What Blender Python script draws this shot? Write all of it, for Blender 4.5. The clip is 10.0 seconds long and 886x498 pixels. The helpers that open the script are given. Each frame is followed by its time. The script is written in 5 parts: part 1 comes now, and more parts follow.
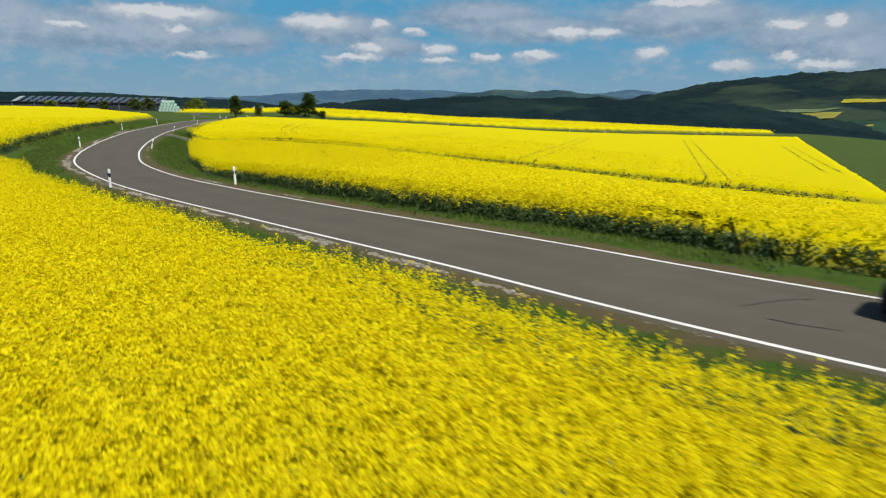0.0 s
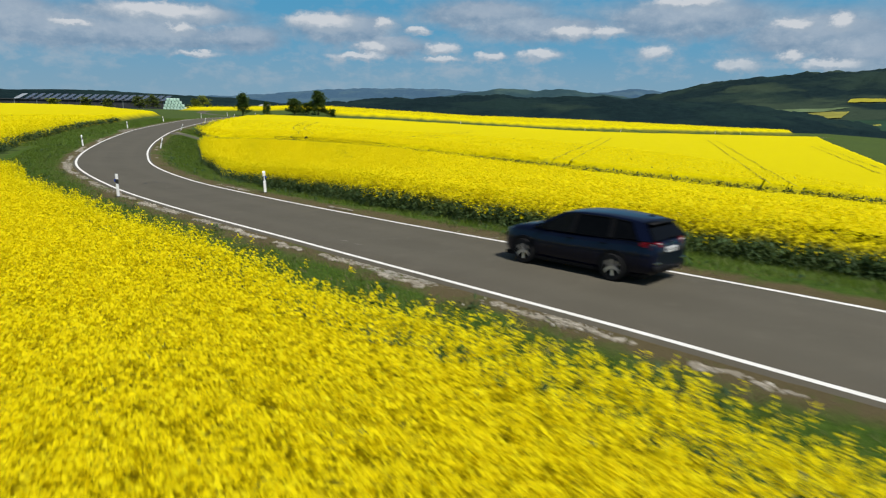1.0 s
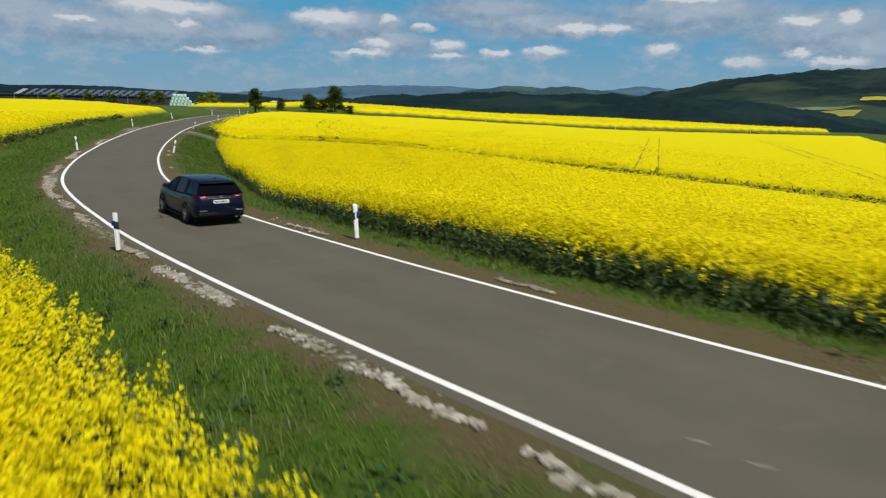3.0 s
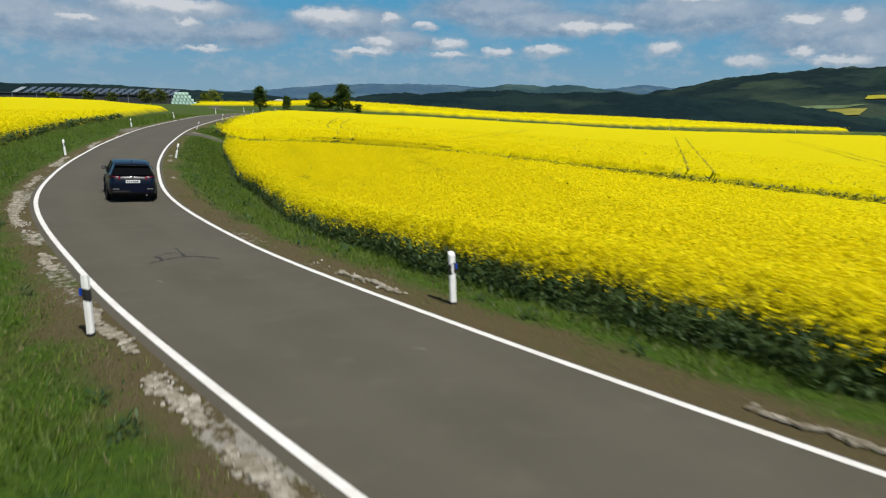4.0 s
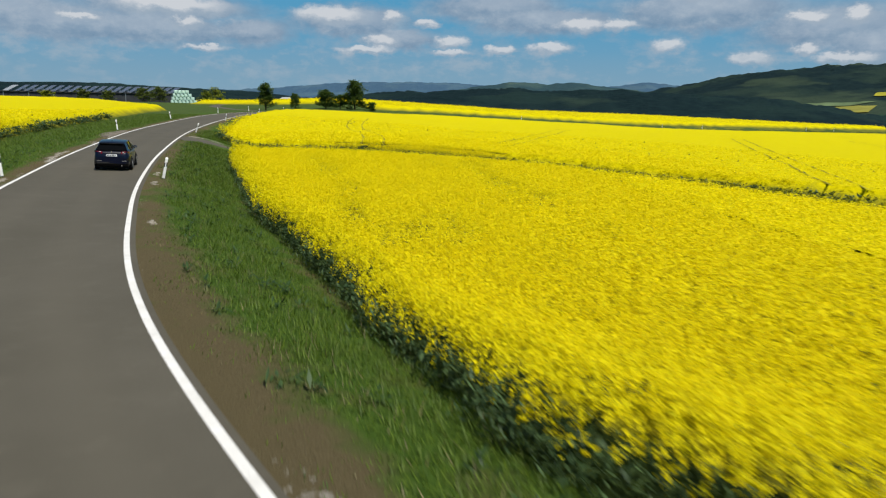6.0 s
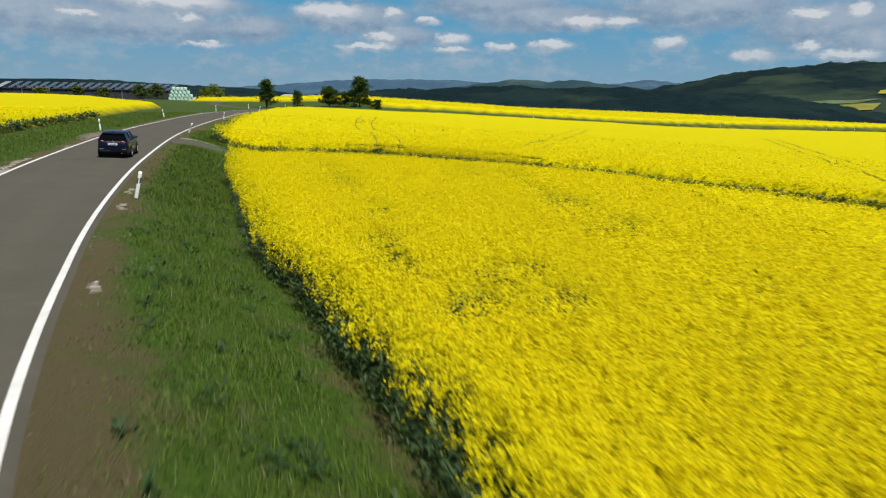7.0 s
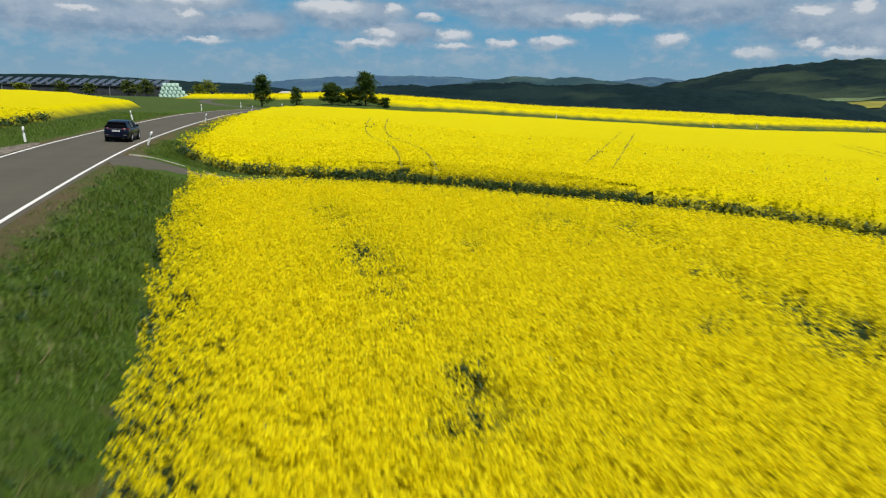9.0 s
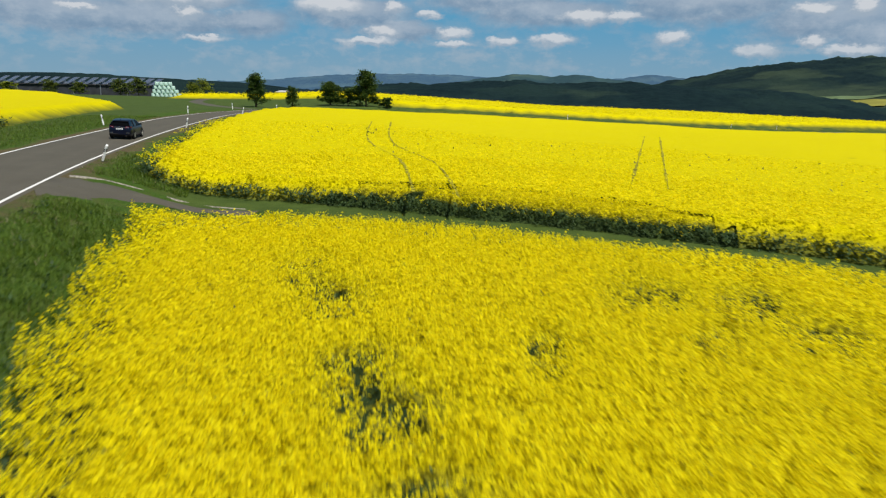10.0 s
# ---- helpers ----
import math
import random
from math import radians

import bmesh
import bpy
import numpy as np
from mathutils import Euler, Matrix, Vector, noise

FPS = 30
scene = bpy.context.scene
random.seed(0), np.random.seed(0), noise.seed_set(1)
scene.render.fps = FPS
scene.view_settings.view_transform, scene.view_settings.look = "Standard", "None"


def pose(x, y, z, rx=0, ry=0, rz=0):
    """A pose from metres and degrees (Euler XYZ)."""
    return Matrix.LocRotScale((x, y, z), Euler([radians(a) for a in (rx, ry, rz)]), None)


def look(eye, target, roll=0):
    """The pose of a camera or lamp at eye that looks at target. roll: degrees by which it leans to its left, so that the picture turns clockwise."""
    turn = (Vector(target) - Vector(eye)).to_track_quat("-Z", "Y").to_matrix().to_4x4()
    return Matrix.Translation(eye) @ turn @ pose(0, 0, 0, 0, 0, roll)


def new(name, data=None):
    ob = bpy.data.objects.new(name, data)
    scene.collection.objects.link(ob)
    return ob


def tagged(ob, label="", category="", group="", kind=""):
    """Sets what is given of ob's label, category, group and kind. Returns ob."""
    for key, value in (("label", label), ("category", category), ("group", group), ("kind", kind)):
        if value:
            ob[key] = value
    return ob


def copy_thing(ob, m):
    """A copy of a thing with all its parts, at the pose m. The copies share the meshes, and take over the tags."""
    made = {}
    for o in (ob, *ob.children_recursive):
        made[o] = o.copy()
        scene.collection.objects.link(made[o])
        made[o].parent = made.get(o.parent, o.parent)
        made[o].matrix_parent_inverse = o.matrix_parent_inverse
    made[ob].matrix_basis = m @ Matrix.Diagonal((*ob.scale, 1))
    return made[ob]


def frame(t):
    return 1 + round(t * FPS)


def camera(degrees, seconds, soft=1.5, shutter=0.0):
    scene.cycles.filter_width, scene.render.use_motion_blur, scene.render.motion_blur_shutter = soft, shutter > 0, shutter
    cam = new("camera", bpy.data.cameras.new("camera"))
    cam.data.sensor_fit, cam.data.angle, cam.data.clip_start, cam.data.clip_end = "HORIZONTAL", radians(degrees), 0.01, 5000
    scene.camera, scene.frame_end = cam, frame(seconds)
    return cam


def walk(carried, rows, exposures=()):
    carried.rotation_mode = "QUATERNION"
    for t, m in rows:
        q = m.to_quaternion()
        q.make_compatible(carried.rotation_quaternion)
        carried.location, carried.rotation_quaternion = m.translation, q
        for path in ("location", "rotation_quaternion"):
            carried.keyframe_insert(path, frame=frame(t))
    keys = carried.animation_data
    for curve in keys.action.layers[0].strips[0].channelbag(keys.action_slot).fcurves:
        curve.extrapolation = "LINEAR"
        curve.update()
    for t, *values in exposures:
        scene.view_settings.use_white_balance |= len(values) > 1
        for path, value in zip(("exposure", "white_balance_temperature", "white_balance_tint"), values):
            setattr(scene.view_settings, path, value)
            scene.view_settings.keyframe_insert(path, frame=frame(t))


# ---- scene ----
cam = camera(65.43, 10.0, soft=1.2, shutter=0.5)
PATH = [
    (0, (-0.068, 2.583, 4.167), (-0.1471, 4.5413, 3.7684), 0.82),
    (0.5, (-1.696, 5.455, 4.028), (-1.7784, 7.4122, 3.6263), 0.89),
    (1, (-3.325, 8.344, 3.913), (-3.4112, 10.3016, 3.5114), 0.94),
    (1.5, (-4.914, 11.290, 3.818), (-5.0022, 13.2468, 3.4128), 0.93),
    (2, (-6.483, 14.303, 3.763), (-6.5735, 16.2593, 3.3562), 0.97),
    (2.5, (-8.040, 17.419, 3.735), (-8.1338, 19.3752, 3.3275), 1.04),
    (4, (-12.588, 27.214, 3.634), (-12.6886, 29.1678, 3.2208), 1.07),
    (4.5, (-13.944, 30.518, 3.577), (-14.0452, 32.4725, 3.1636), 0.99),
    (5, (-15.282, 33.867, 3.519), (-15.3866, 35.8207, 3.1050), 0.97),
    (5.5, (-16.641, 37.294, 3.482), (-16.7462, 39.2478, 3.0664), 0.92),
    (7, (-20.436, 48.344, 3.407), (-20.5423, 50.2952, 2.9817), 0.97),
    (7.5, (-21.515, 52.208, 3.400), (-21.6205, 54.1593, 2.9717), 1.02),
    (8, (-22.546, 56.136, 3.437), (-22.6521, 58.0861, 3.0076), 1.08),
    (8.5, (-23.506, 60.153, 3.521), (-23.6118, 62.1035, 3.0898), 1.10),
    (9, (-24.377, 64.270, 3.648), (-24.4833, 66.2193, 3.2135), 1.11),
    (9.5, (-25.171, 68.470, 3.804), (-25.2789, 70.4187, 3.3669), 1.10),
    (10, (-25.926, 72.728, 3.988), (-26.0326, 74.6766, 3.5478), 1.08),
]
walk(cam, [(t, look(eye, target, roll)) for t, eye, target, roll in PATH])

# ---- light ----
SUN_EL, SUN_AZ = 56.0, 141.0        # degrees; azimuth clockwise from +y
scene.view_settings.exposure = 0.0
world = bpy.data.worlds.new("sky")
scene.world = world
world.use_nodes = True
_n, _l = world.node_tree.nodes, world.node_tree.links
_sky = _n.new("ShaderNodeTexSky")
_sky.sky_type, _sky.sun_disc = "NISHITA", False
_sky.sun_elevation, _sky.sun_rotation = radians(SUN_EL), radians(SUN_AZ)
_n["Background"].inputs["Strength"].default_value = 0.07
_l.new(_sky.outputs[0], _n["Background"].inputs["Color"])
sun = new("sun", bpy.data.lights.new("sun", "SUN"))
sun.data.energy, sun.data.angle, sun.data.color = 4.7, radians(0.55), (1, 0.96, 0.89)
_a, _e = radians(SUN_AZ), radians(SUN_EL)
sun.matrix_world = look((math.sin(_a) * math.cos(_e) * 50, math.cos(_a) * math.cos(_e) * 50, math.sin(_e) * 50), (0, 0, 0))

# ---- the lie of the land ----
ROAD = [(39.88, -9.15, 0.133), (23.85, 2.81, 0.140), (7.68, 15.73, 0.140), (0.47, 22.26, 0.162), (-7.28, 29.73, 0.044),
        (-14.21, 36.78, -0.083), (-20.18, 43.47, -0.140), (-26.17, 51.56, -0.094), (-31.33, 61.14, -0.126), (-36.25, 71.93, -0.135),
        (-41.90, 86.00, -0.058), (-49.10, 106.50, 0.109), (-54.89, 127.00, 0.277), (-59.20, 146.00, 0.498), (-61.90, 162.00, 0.650),
        (-62.40, 174.00, 0.739), (-61.30, 185.00, 0.762), (-57.00, 194.00, 0.707), (-47.00, 201.00, 0.405), (-28.00, 209.50, -0.297),
        (0.00, 222.00, -1.698), (34.00, 238.00, -3.199), (130.00, 284.00, -4.999)]
HALF = 2.35


def spline(points, step=0.8):
    """Points along a smooth line through the given ones."""
    p = [np.array(q, float) for q in points]
    p = [2 * p[0] - p[1]] + p + [2 * p[-1] - p[-2]]
    out = []
    for a, b, c, d in zip(p, p[1:], p[2:], p[3:]):
        n = max(2, int(np.linalg.norm(c[:2] - b[:2]) / step))
        for k in range(n):
            u = k / n
            out.append(.5 * (2 * b + (c - a) * u + (2 * a - 5 * b + 4 * c - d) * u * u + (3 * b - a - 3 * c + d) * u ** 3))
    return np.array(out + [p[-2]])


LINE = spline(ROAD)
_t = np.gradient(LINE[:, :2], axis=0)
TAN = _t / np.linalg.norm(_t, axis=1)[:, None]
NOR = np.stack([TAN[:, 1], -TAN[:, 0]], 1)
ARC = np.concatenate([[0], np.cumsum(np.linalg.norm(np.diff(LINE[:, :2], axis=0), axis=1))])
WID = 1 + np.interp(ARC, [20, 41, 50, 61, 71, 80, 90, 101, 113, 128, 150, 171], [0.038, 0.077, 0.008, -0.076, -0.083, -0.101, -0.038, -0.004, 0.004, 0.027, 0.037, 0.016])      # the road narrows before the bend


def ramp(x, a, b):
    u = np.clip((x - a) / (b - a), 0, 1)
    return u * u * (3 - 2 * u)


def along(x, y):
    """Nearest place on the road's middle line: index, length along it, offset to its right."""
    x, y = np.atleast_1d(np.asarray(x, float)), np.atleast_1d(np.asarray(y, float))
    rough = np.arange(0, len(LINE), 10)
    idx = np.empty(len(x), int)
    for k in range(0, len(x), 50000):
        px, py = x[k:k + 50000], y[k:k + 50000]
        near = np.zeros(len(px), int)
        best = np.full(len(px), 1e18)
        for j in rough:
            q = (px - LINE[j, 0]) ** 2 + (py - LINE[j, 1]) ** 2
            near, best = np.where(q < best, j, near), np.minimum(q, best)
        fin = near
        for o in range(-9, 10):
            j = np.clip(near + o, 0, len(LINE) - 1)
            q = (px - LINE[j, 0]) ** 2 + (py - LINE[j, 1]) ** 2
            fin, best = np.where(q < best, j, fin), np.minimum(q, best)
        idx[k:k + 50000] = fin
    dx, dy = x - LINE[idx, 0], y - LINE[idx, 1]
    d = dx * NOR[idx, 0] + dy * NOR[idx, 1]
    return idx, ARC[idx], np.where(d < 0, -1, 1) * np.hypot(dx, dy)


def wave(x, y, size, seed=0.0):
    """Smooth unevenness between about -1 and 1."""
    a, b = x / size + seed, y / size - seed
    return (np.sin(1.7 * a + 0.6 * np.sin(1.3 * b)) + np.sin(2.1 * b + 1.1 * np.sin(0.9 * a) + 2)
            + 0.6 * np.sin(3.3 * a - 2.7 * b + seed)) / 2.6


def land(x, y):
    """Height of the ground."""
    x, y = np.atleast_1d(np.asarray(x, float)), np.atleast_1d(np.asarray(y, float))
    i, s, d = along(x, y)
    bank = 0.04 * ramp(s, 72, 97) * (1 - ramp(s, 190, 215))
    z0 = LINE[i, 2] - bank * np.clip(d, -2.6, 2.6)
    drop = (0.55 + 1.05 * ramp(s, 66, 90)) * (1 - 0.6 * ramp(s, 150, 190))
    right = z0 - drop * ramp(d, 2.6, 9.5)
    field = -2.2 - 0.03 * (x + 20) + 0.004 * (y - 75)
    w = ramp(d, 8, 40)
    right = right * (1 - w) + field * w
    left = z0 - 0.45 * ramp(-d, 2.6, 7) * (1 - ramp(s, 75, 110)) + 0.012 * np.clip(-d - 8, 0, 90) * ramp(s, 80, 130)
    crest = 65 * (1 - 0.75 * ramp(x, 20, 125))
    left = left + ramp(s, 238, 262) * (1.0 * ramp(-d, 3, 9) + 0.018 * np.clip(-d - 8, 0, crest) - 0.1 * np.clip(-d - crest, 0, 350))
    z = np.where(d > 0, right, left)
    far = np.hypot(x + 20, y - 60)
    z = z + 0.05 * wave(x, y, 9) * ramp(np.abs(d), 5, 14)
    low = -38 * ramp(x, -160, 60) - 4
    k = ramp(far, 330, 1100)
    return z * (1 - k) + low * k

# ---- materials ----
class Mat:
    """A small builder for node materials."""

    def __init__(self, name, rough=0.8, spec=0.3, metal=0.0):
        self.m = bpy.data.materials.new(name)
        self.m.use_nodes = True
        self.t = self.m.node_tree
        self.b = self.t.nodes["Principled BSDF"]
        self.b.inputs["Roughness"].default_value = rough
        self.b.inputs["Specular IOR Level"].default_value = spec
        self.b.inputs["Metallic"].default_value = metal
        self.c = self.t.nodes.new("ShaderNodeTexCoord").outputs["Object"]

    def node(self, kind):
        return self.t.nodes.new(kind)

    def link(self, a, b):
        self.t.links.new(a, b)

    def noise(self, scale, detail=4.0, rough=0.55, vec=None):
        n = self.node("ShaderNodeTexNoise")
        n.inputs["Scale"].default_value, n.inputs["Detail"].default_value, n.inputs["Roughness"].default_value = scale, detail, rough
        self.link(vec or self.c, n.inputs["Vector"])
        return n.outputs["Fac"]

    def scaled(self, x, y, z):
        n = self.node("ShaderNodeMapping")
        n.inputs["Scale"].default_value = (x, y, z)
        self.link(self.c, n.inputs["Vector"])
        return n.outputs["Vector"]

    def ramp(self, fac, *stops):
        n = self.node("ShaderNodeValToRGB")
        r = n.color_ramp
        while len(r.elements) < len(stops):
            r.elements.new(0.5)
        for e, (p, col) in zip(r.elements, stops):
            e.position, e.color = p, (*col, 1) if len(col) == 3 else col
        self.link(fac, n.inputs["Fac"])
        return n.outputs["Color"]

    def grey(self, fac, a, b):
        n = self.node("ShaderNodeMapRange")
        n.inputs["From Min"].default_value, n.inputs["From Max"].default_value = a, b
        self.link(fac, n.inputs["Value"])
        return n.outputs["Result"]

    def mix(self, fac, a, b, mode="MIX"):
        n = self.node("ShaderNodeMix")
        n.data_type, n.blend_type = "RGBA", mode
        for sock, v in ((n.inputs[0], fac), (n.inputs[6], a), (n.inputs[7], b)):
            if isinstance(v, (int, float)):
                sock.default_value = v
            elif isinstance(v, tuple):
                sock.default_value = (*v, 1)
            else:
                self.link(v, sock)
        return n.outputs[2]

    def math(self, op, a, b=0.0):
        n = self.node("ShaderNodeMath")
        n.operation = op
        for sock, v in zip(n.inputs, (a, b)):
            if isinstance(v, (int, float)):
                sock.default_value = v
            else:
                self.link(v, sock)
        return n.outputs[0]

    def attr(self, name):
        n = self.node("ShaderNodeAttribute")
        n.attribute_name = name
        return n.outputs["Fac"]

    def island(self):
        return self.node("ShaderNodeNewGeometry").outputs["Random Per Island"]

    def each(self):
        return self.node("ShaderNodeObjectInfo").outputs["Random"]

    def colour(self, v):
        if isinstance(v, tuple):
            self.b.inputs["Base Color"].default_value = (*v, 1)
        else:
            self.link(v, self.b.inputs["Base Color"])
        return self

    def bump(self, fac, strength=0.3, dist=0.02):
        n = self.node("ShaderNodeBump")
        n.inputs["Strength"].default_value, n.inputs["Distance"].default_value = strength, dist
        self.link(fac, n.inputs["Height"])
        self.link(n.outputs["Normal"], self.b.inputs["Normal"])
        return self

    def thin(self, amount, colour):
        """Lets part of the light through, as leaves and petals do."""
        tr = self.node("ShaderNodeBsdfTranslucent")
        if isinstance(colour, tuple):
            tr.inputs["Color"].default_value = (*colour, 1)
        else:
            self.link(colour, tr.inputs["Color"])
        mx = self.node("ShaderNodeMixShader")
        mx.inputs[0].default_value = amount
        self.link(self.b.outputs[0], mx.inputs[1])
        self.link(tr.outputs[0], mx.inputs[2])
        self.link(mx.outputs[0], self.t.nodes["Material Output"].inputs["Surface"])
        return self


def plain(name, colour, rough=0.6, spec=0.4, metal=0.0, vary=0.12, scale=8.0):
    k = Mat(name, rough, spec, metal)
    dark = tuple(c * (1 - vary * 1.6) for c in colour)
    lite = tuple(min(1, c * (1 + vary)) for c in colour)
    k.colour(k.ramp(k.noise(scale, 5), (0.3, dark), (0.7, lite)))
    k.bump(k.noise(scale * 12, 3), 0.06, 0.004)
    return k.m


def make_asphalt():
    k = Mat("asphalt", 0.86, 0.25)
    fine = k.noise(90, 4, 0.7)
    big = k.noise(0.35, 5, 0.6)
    streak = k.noise(1.6, 4, 0.6, k.scaled(1, 1, 1))
    base = k.ramp(fine, (0.3, (0.072, 0.065, 0.049)), (0.7, (0.122, 0.111, 0.083)))
    base = k.mix(k.grey(big, 0.35, 0.7), base, (0.083, 0.075, 0.055))
    base = k.mix(k.math("MULTIPLY", k.grey(streak, 0.55, 0.85), 0.5), base, (0.135, 0.123, 0.092))
    # polished wheel tracks, by the offset from the road's middle
    tr = k.math("ABSOLUTE", k.math("SUBTRACT", k.math("ABSOLUTE", k.attr("off")), 1.0))
    k.colour(k.mix(k.math("MULTIPLY", k.grey(tr, 0.55, 0.1), 0.28), base, (0.112, 0.101, 0.075)))
    k.bump(fine, 0.5, 0.006)
    return k.m


def make_line_paint():
    k = Mat("road_paint", 0.7, 0.3)
    worn = k.grey(k.noise(22, 6, 0.75), 0.60, 0.75)
    k.colour(k.mix(worn, k.ramp(k.noise(3, 4), (0.3, (0.66, 0.65, 0.60)), (0.7, (0.80, 0.79, 0.75))), (0.3, 0.28, 0.25)))
    k.bump(k.noise(120, 3), 0.3, 0.004)
    return k.m


def make_verge():
    """Grass with bare soil and limestone grit near the asphalt's edge."""
    k = Mat("verge_ground", 0.95, 0.1)
    n1, n2, n3 = k.noise(0.9, 5, 0.6), k.noise(7, 5, 0.65), k.noise(40, 4, 0.7)
    grass = k.ramp(n2, (0.25, (0.030, 0.062, 0.009)), (0.55, (0.058, 0.110, 0.014)), (0.8, (0.095, 0.150, 0.022)))
    grass = k.mix(k.grey(n1, 0.52, 0.75), grass, (0.085, 0.092, 0.028))
    soil = k.ramp(n3, (0.25, (0.062, 0.048, 0.022)), (0.5, (0.110, 0.088, 0.043)), (0.8, (0.17, 0.142, 0.078)))
    bare = k.grey(k.math("ADD", k.attr("bare"), k.math("MULTIPLY", k.math("SUBTRACT", n1, 0.5), 1.7)), 0.30, 0.85)
    col = k.mix(bare, grass, soil)
    grit = k.math("MULTIPLY", k.grey(k.math("ADD", k.attr("grit"), k.math("MULTIPLY", k.math("SUBTRACT", n2, 0.5), 1.3)), 0.55, 0.68), 0.9)
    stone = k.ramp(n3, (0.3, (0.26, 0.24, 0.20)), (0.7, (0.50, 0.48, 0.42)))
    k.colour(k.mix(grit, col, stone))
    k.bump(k.math("ADD", n2, n3), 0.8, 0.05)
    return k.m


def make_ground():
    k = Mat("meadow_ground", 0.95, 0.1)
    n1, n2, n3 = k.noise(0.02, 5, 0.6), k.noise(0.6, 6, 0.6), k.noise(9, 4, 0.7)
    grass = k.ramp(n2, (0.25, (0.034, 0.058, 0.012)), (0.55, (0.062, 0.098, 0.018)), (0.8, (0.092, 0.125, 0.028)))
    grass = k.mix(k.math("MULTIPLY", k.grey(n1, 0.45, 0.65), 0.5), grass, (0.050, 0.080, 0.020))
    k.colour(k.mix(k.math("MULTIPLY", k.grey(n3, 0.45, 0.7), 0.5), grass, (0.075, 0.105, 0.030)))
    k.bump(n3, 0.7, 0.05)
    return k.m


def make_petals():
    k = Mat("rape_petals", 0.7, 0.15)
    r = k.island()
    col = k.ramp(r, (0.0, (0.66, 0.545, 0.0)), (0.35, (0.82, 0.71, 0.0)), (0.8, (0.86, 0.765, 0.003)), (1.0, (0.77, 0.715, 0.01)))
    k.colour(col)
    k.thin(0.42, col)
    return k.m


def make_flower_sheet():
    """The closed yellow tops of the crop where single plants can no longer be told apart."""
    k = Mat("rape_tops", 0.9, 0.05)
    a, b, c, d = k.noise(14, 5, 0.75), k.noise(1.1, 6, 0.65), k.noise(0.09, 5, 0.55), k.noise(4.5, 4, 0.7, k.scaled(1, 1, 0.3))
    col = k.ramp(a, (0.26, (0.43, 0.37, 0.002)), (0.40, (0.58, 0.50, 0.0)), (0.62, (0.655, 0.572, 0.0)), (0.85, (0.69, 0.605, 0.003)))
    col = k.mix(k.math("MULTIPLY", k.grey(b, 0.52, 0.72), 0.35), col, (0.47, 0.40, 0.006))
    col = k.mix(k.math("MULTIPLY", k.grey(c, 0.45, 0.7), 0.22), col, (0.58, 0.495, 0.0))
    k.colour(k.mix(k.grey(k.attr("thin"), 0.15, 0.85), col, k.ramp(a, (0.35, (0.060, 0.085, 0.016)), (0.7, (0.20, 0.20, 0.03)))))
    k.bump(k.math("ADD", k.math("ADD", a, d), b), 0.6, 0.12)
    return k.m


def make_understorey():
    """Stems, leaves and lower flowers seen between the flower heads."""
    k = Mat("rape_understorey", 0.9, 0.1)
    a, b = k.noise(11, 5, 0.7), k.noise(0.8, 5, 0.6)
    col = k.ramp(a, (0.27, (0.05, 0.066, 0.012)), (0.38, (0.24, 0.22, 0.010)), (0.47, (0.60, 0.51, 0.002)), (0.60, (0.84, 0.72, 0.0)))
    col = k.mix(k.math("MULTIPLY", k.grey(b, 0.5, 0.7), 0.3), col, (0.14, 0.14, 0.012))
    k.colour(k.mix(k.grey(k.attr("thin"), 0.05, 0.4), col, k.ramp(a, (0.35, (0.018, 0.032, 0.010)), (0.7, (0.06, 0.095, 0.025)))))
    k.bump(a, 1.0, 0.1)
    return k.m


def make_leaf(name, dark, lite, thin=0.25):
    k = Mat(name, 0.55, 0.35)
    col = k.ramp(k.island(), (0.0, dark), (1.0, lite))
    k.colour(col)
    k.thin(thin, col)
    return k.m


def make_forest(name, dark, mid, lite, patch):
    """Woods on a hillside: dark crowns with lighter stands and clearings."""
    k = Mat(name, 0.95, 0.05)
    a, b, c = k.noise(0.06, 5, 0.7), k.noise(0.006, 6, 0.6), k.noise(0.0022, 5, 0.5, k.scaled(1, 1, 4))
    col = k.ramp(a, (0.3, dark), (0.7, mid))
    col = k.mix(k.math("MULTIPLY", k.grey(b, 0.47, 0.60), 0.85), col, lite)
    col = k.mix(k.grey(c, 0.57, 0.62), col, patch)
    k.colour(col)
    k.bump(a, 1.0, 6.0)
    return k.m


ASPHALT, PAINT, VERGE, GROUND = make_asphalt(), make_line_paint(), make_verge(), make_ground()
PETALS, TOPS, UNDER = make_petals(), make_flower_sheet(), make_understorey()
FURROW = plain("furrow_green", (0.33, 0.30, 0.022), 0.9, 0.1, 0, 0.5, 3.0)
RAPE_LEAF = make_leaf("rape_leaf", (0.022, 0.050, 0.018), (0.085, 0.145, 0.050))
GRASS = make_leaf("grass_blade", (0.050, 0.102, 0.008), (0.155, 0.235, 0.021), 0.45)
POST_WHITE = plain("post_white", (0.80, 0.80, 0.78), 0.45, 0.4, 0, 0.05, 6)
POST_BLACK = plain("post_black", (0.02, 0.02, 0.022), 0.5)
REFLECT_BLUE = plain("reflector_blue", (0.01, 0.05, 0.40), 0.25, 0.6)
REFLECT_WHITE = plain("reflector_white", (0.75, 0.76, 0.76), 0.2, 0.7)


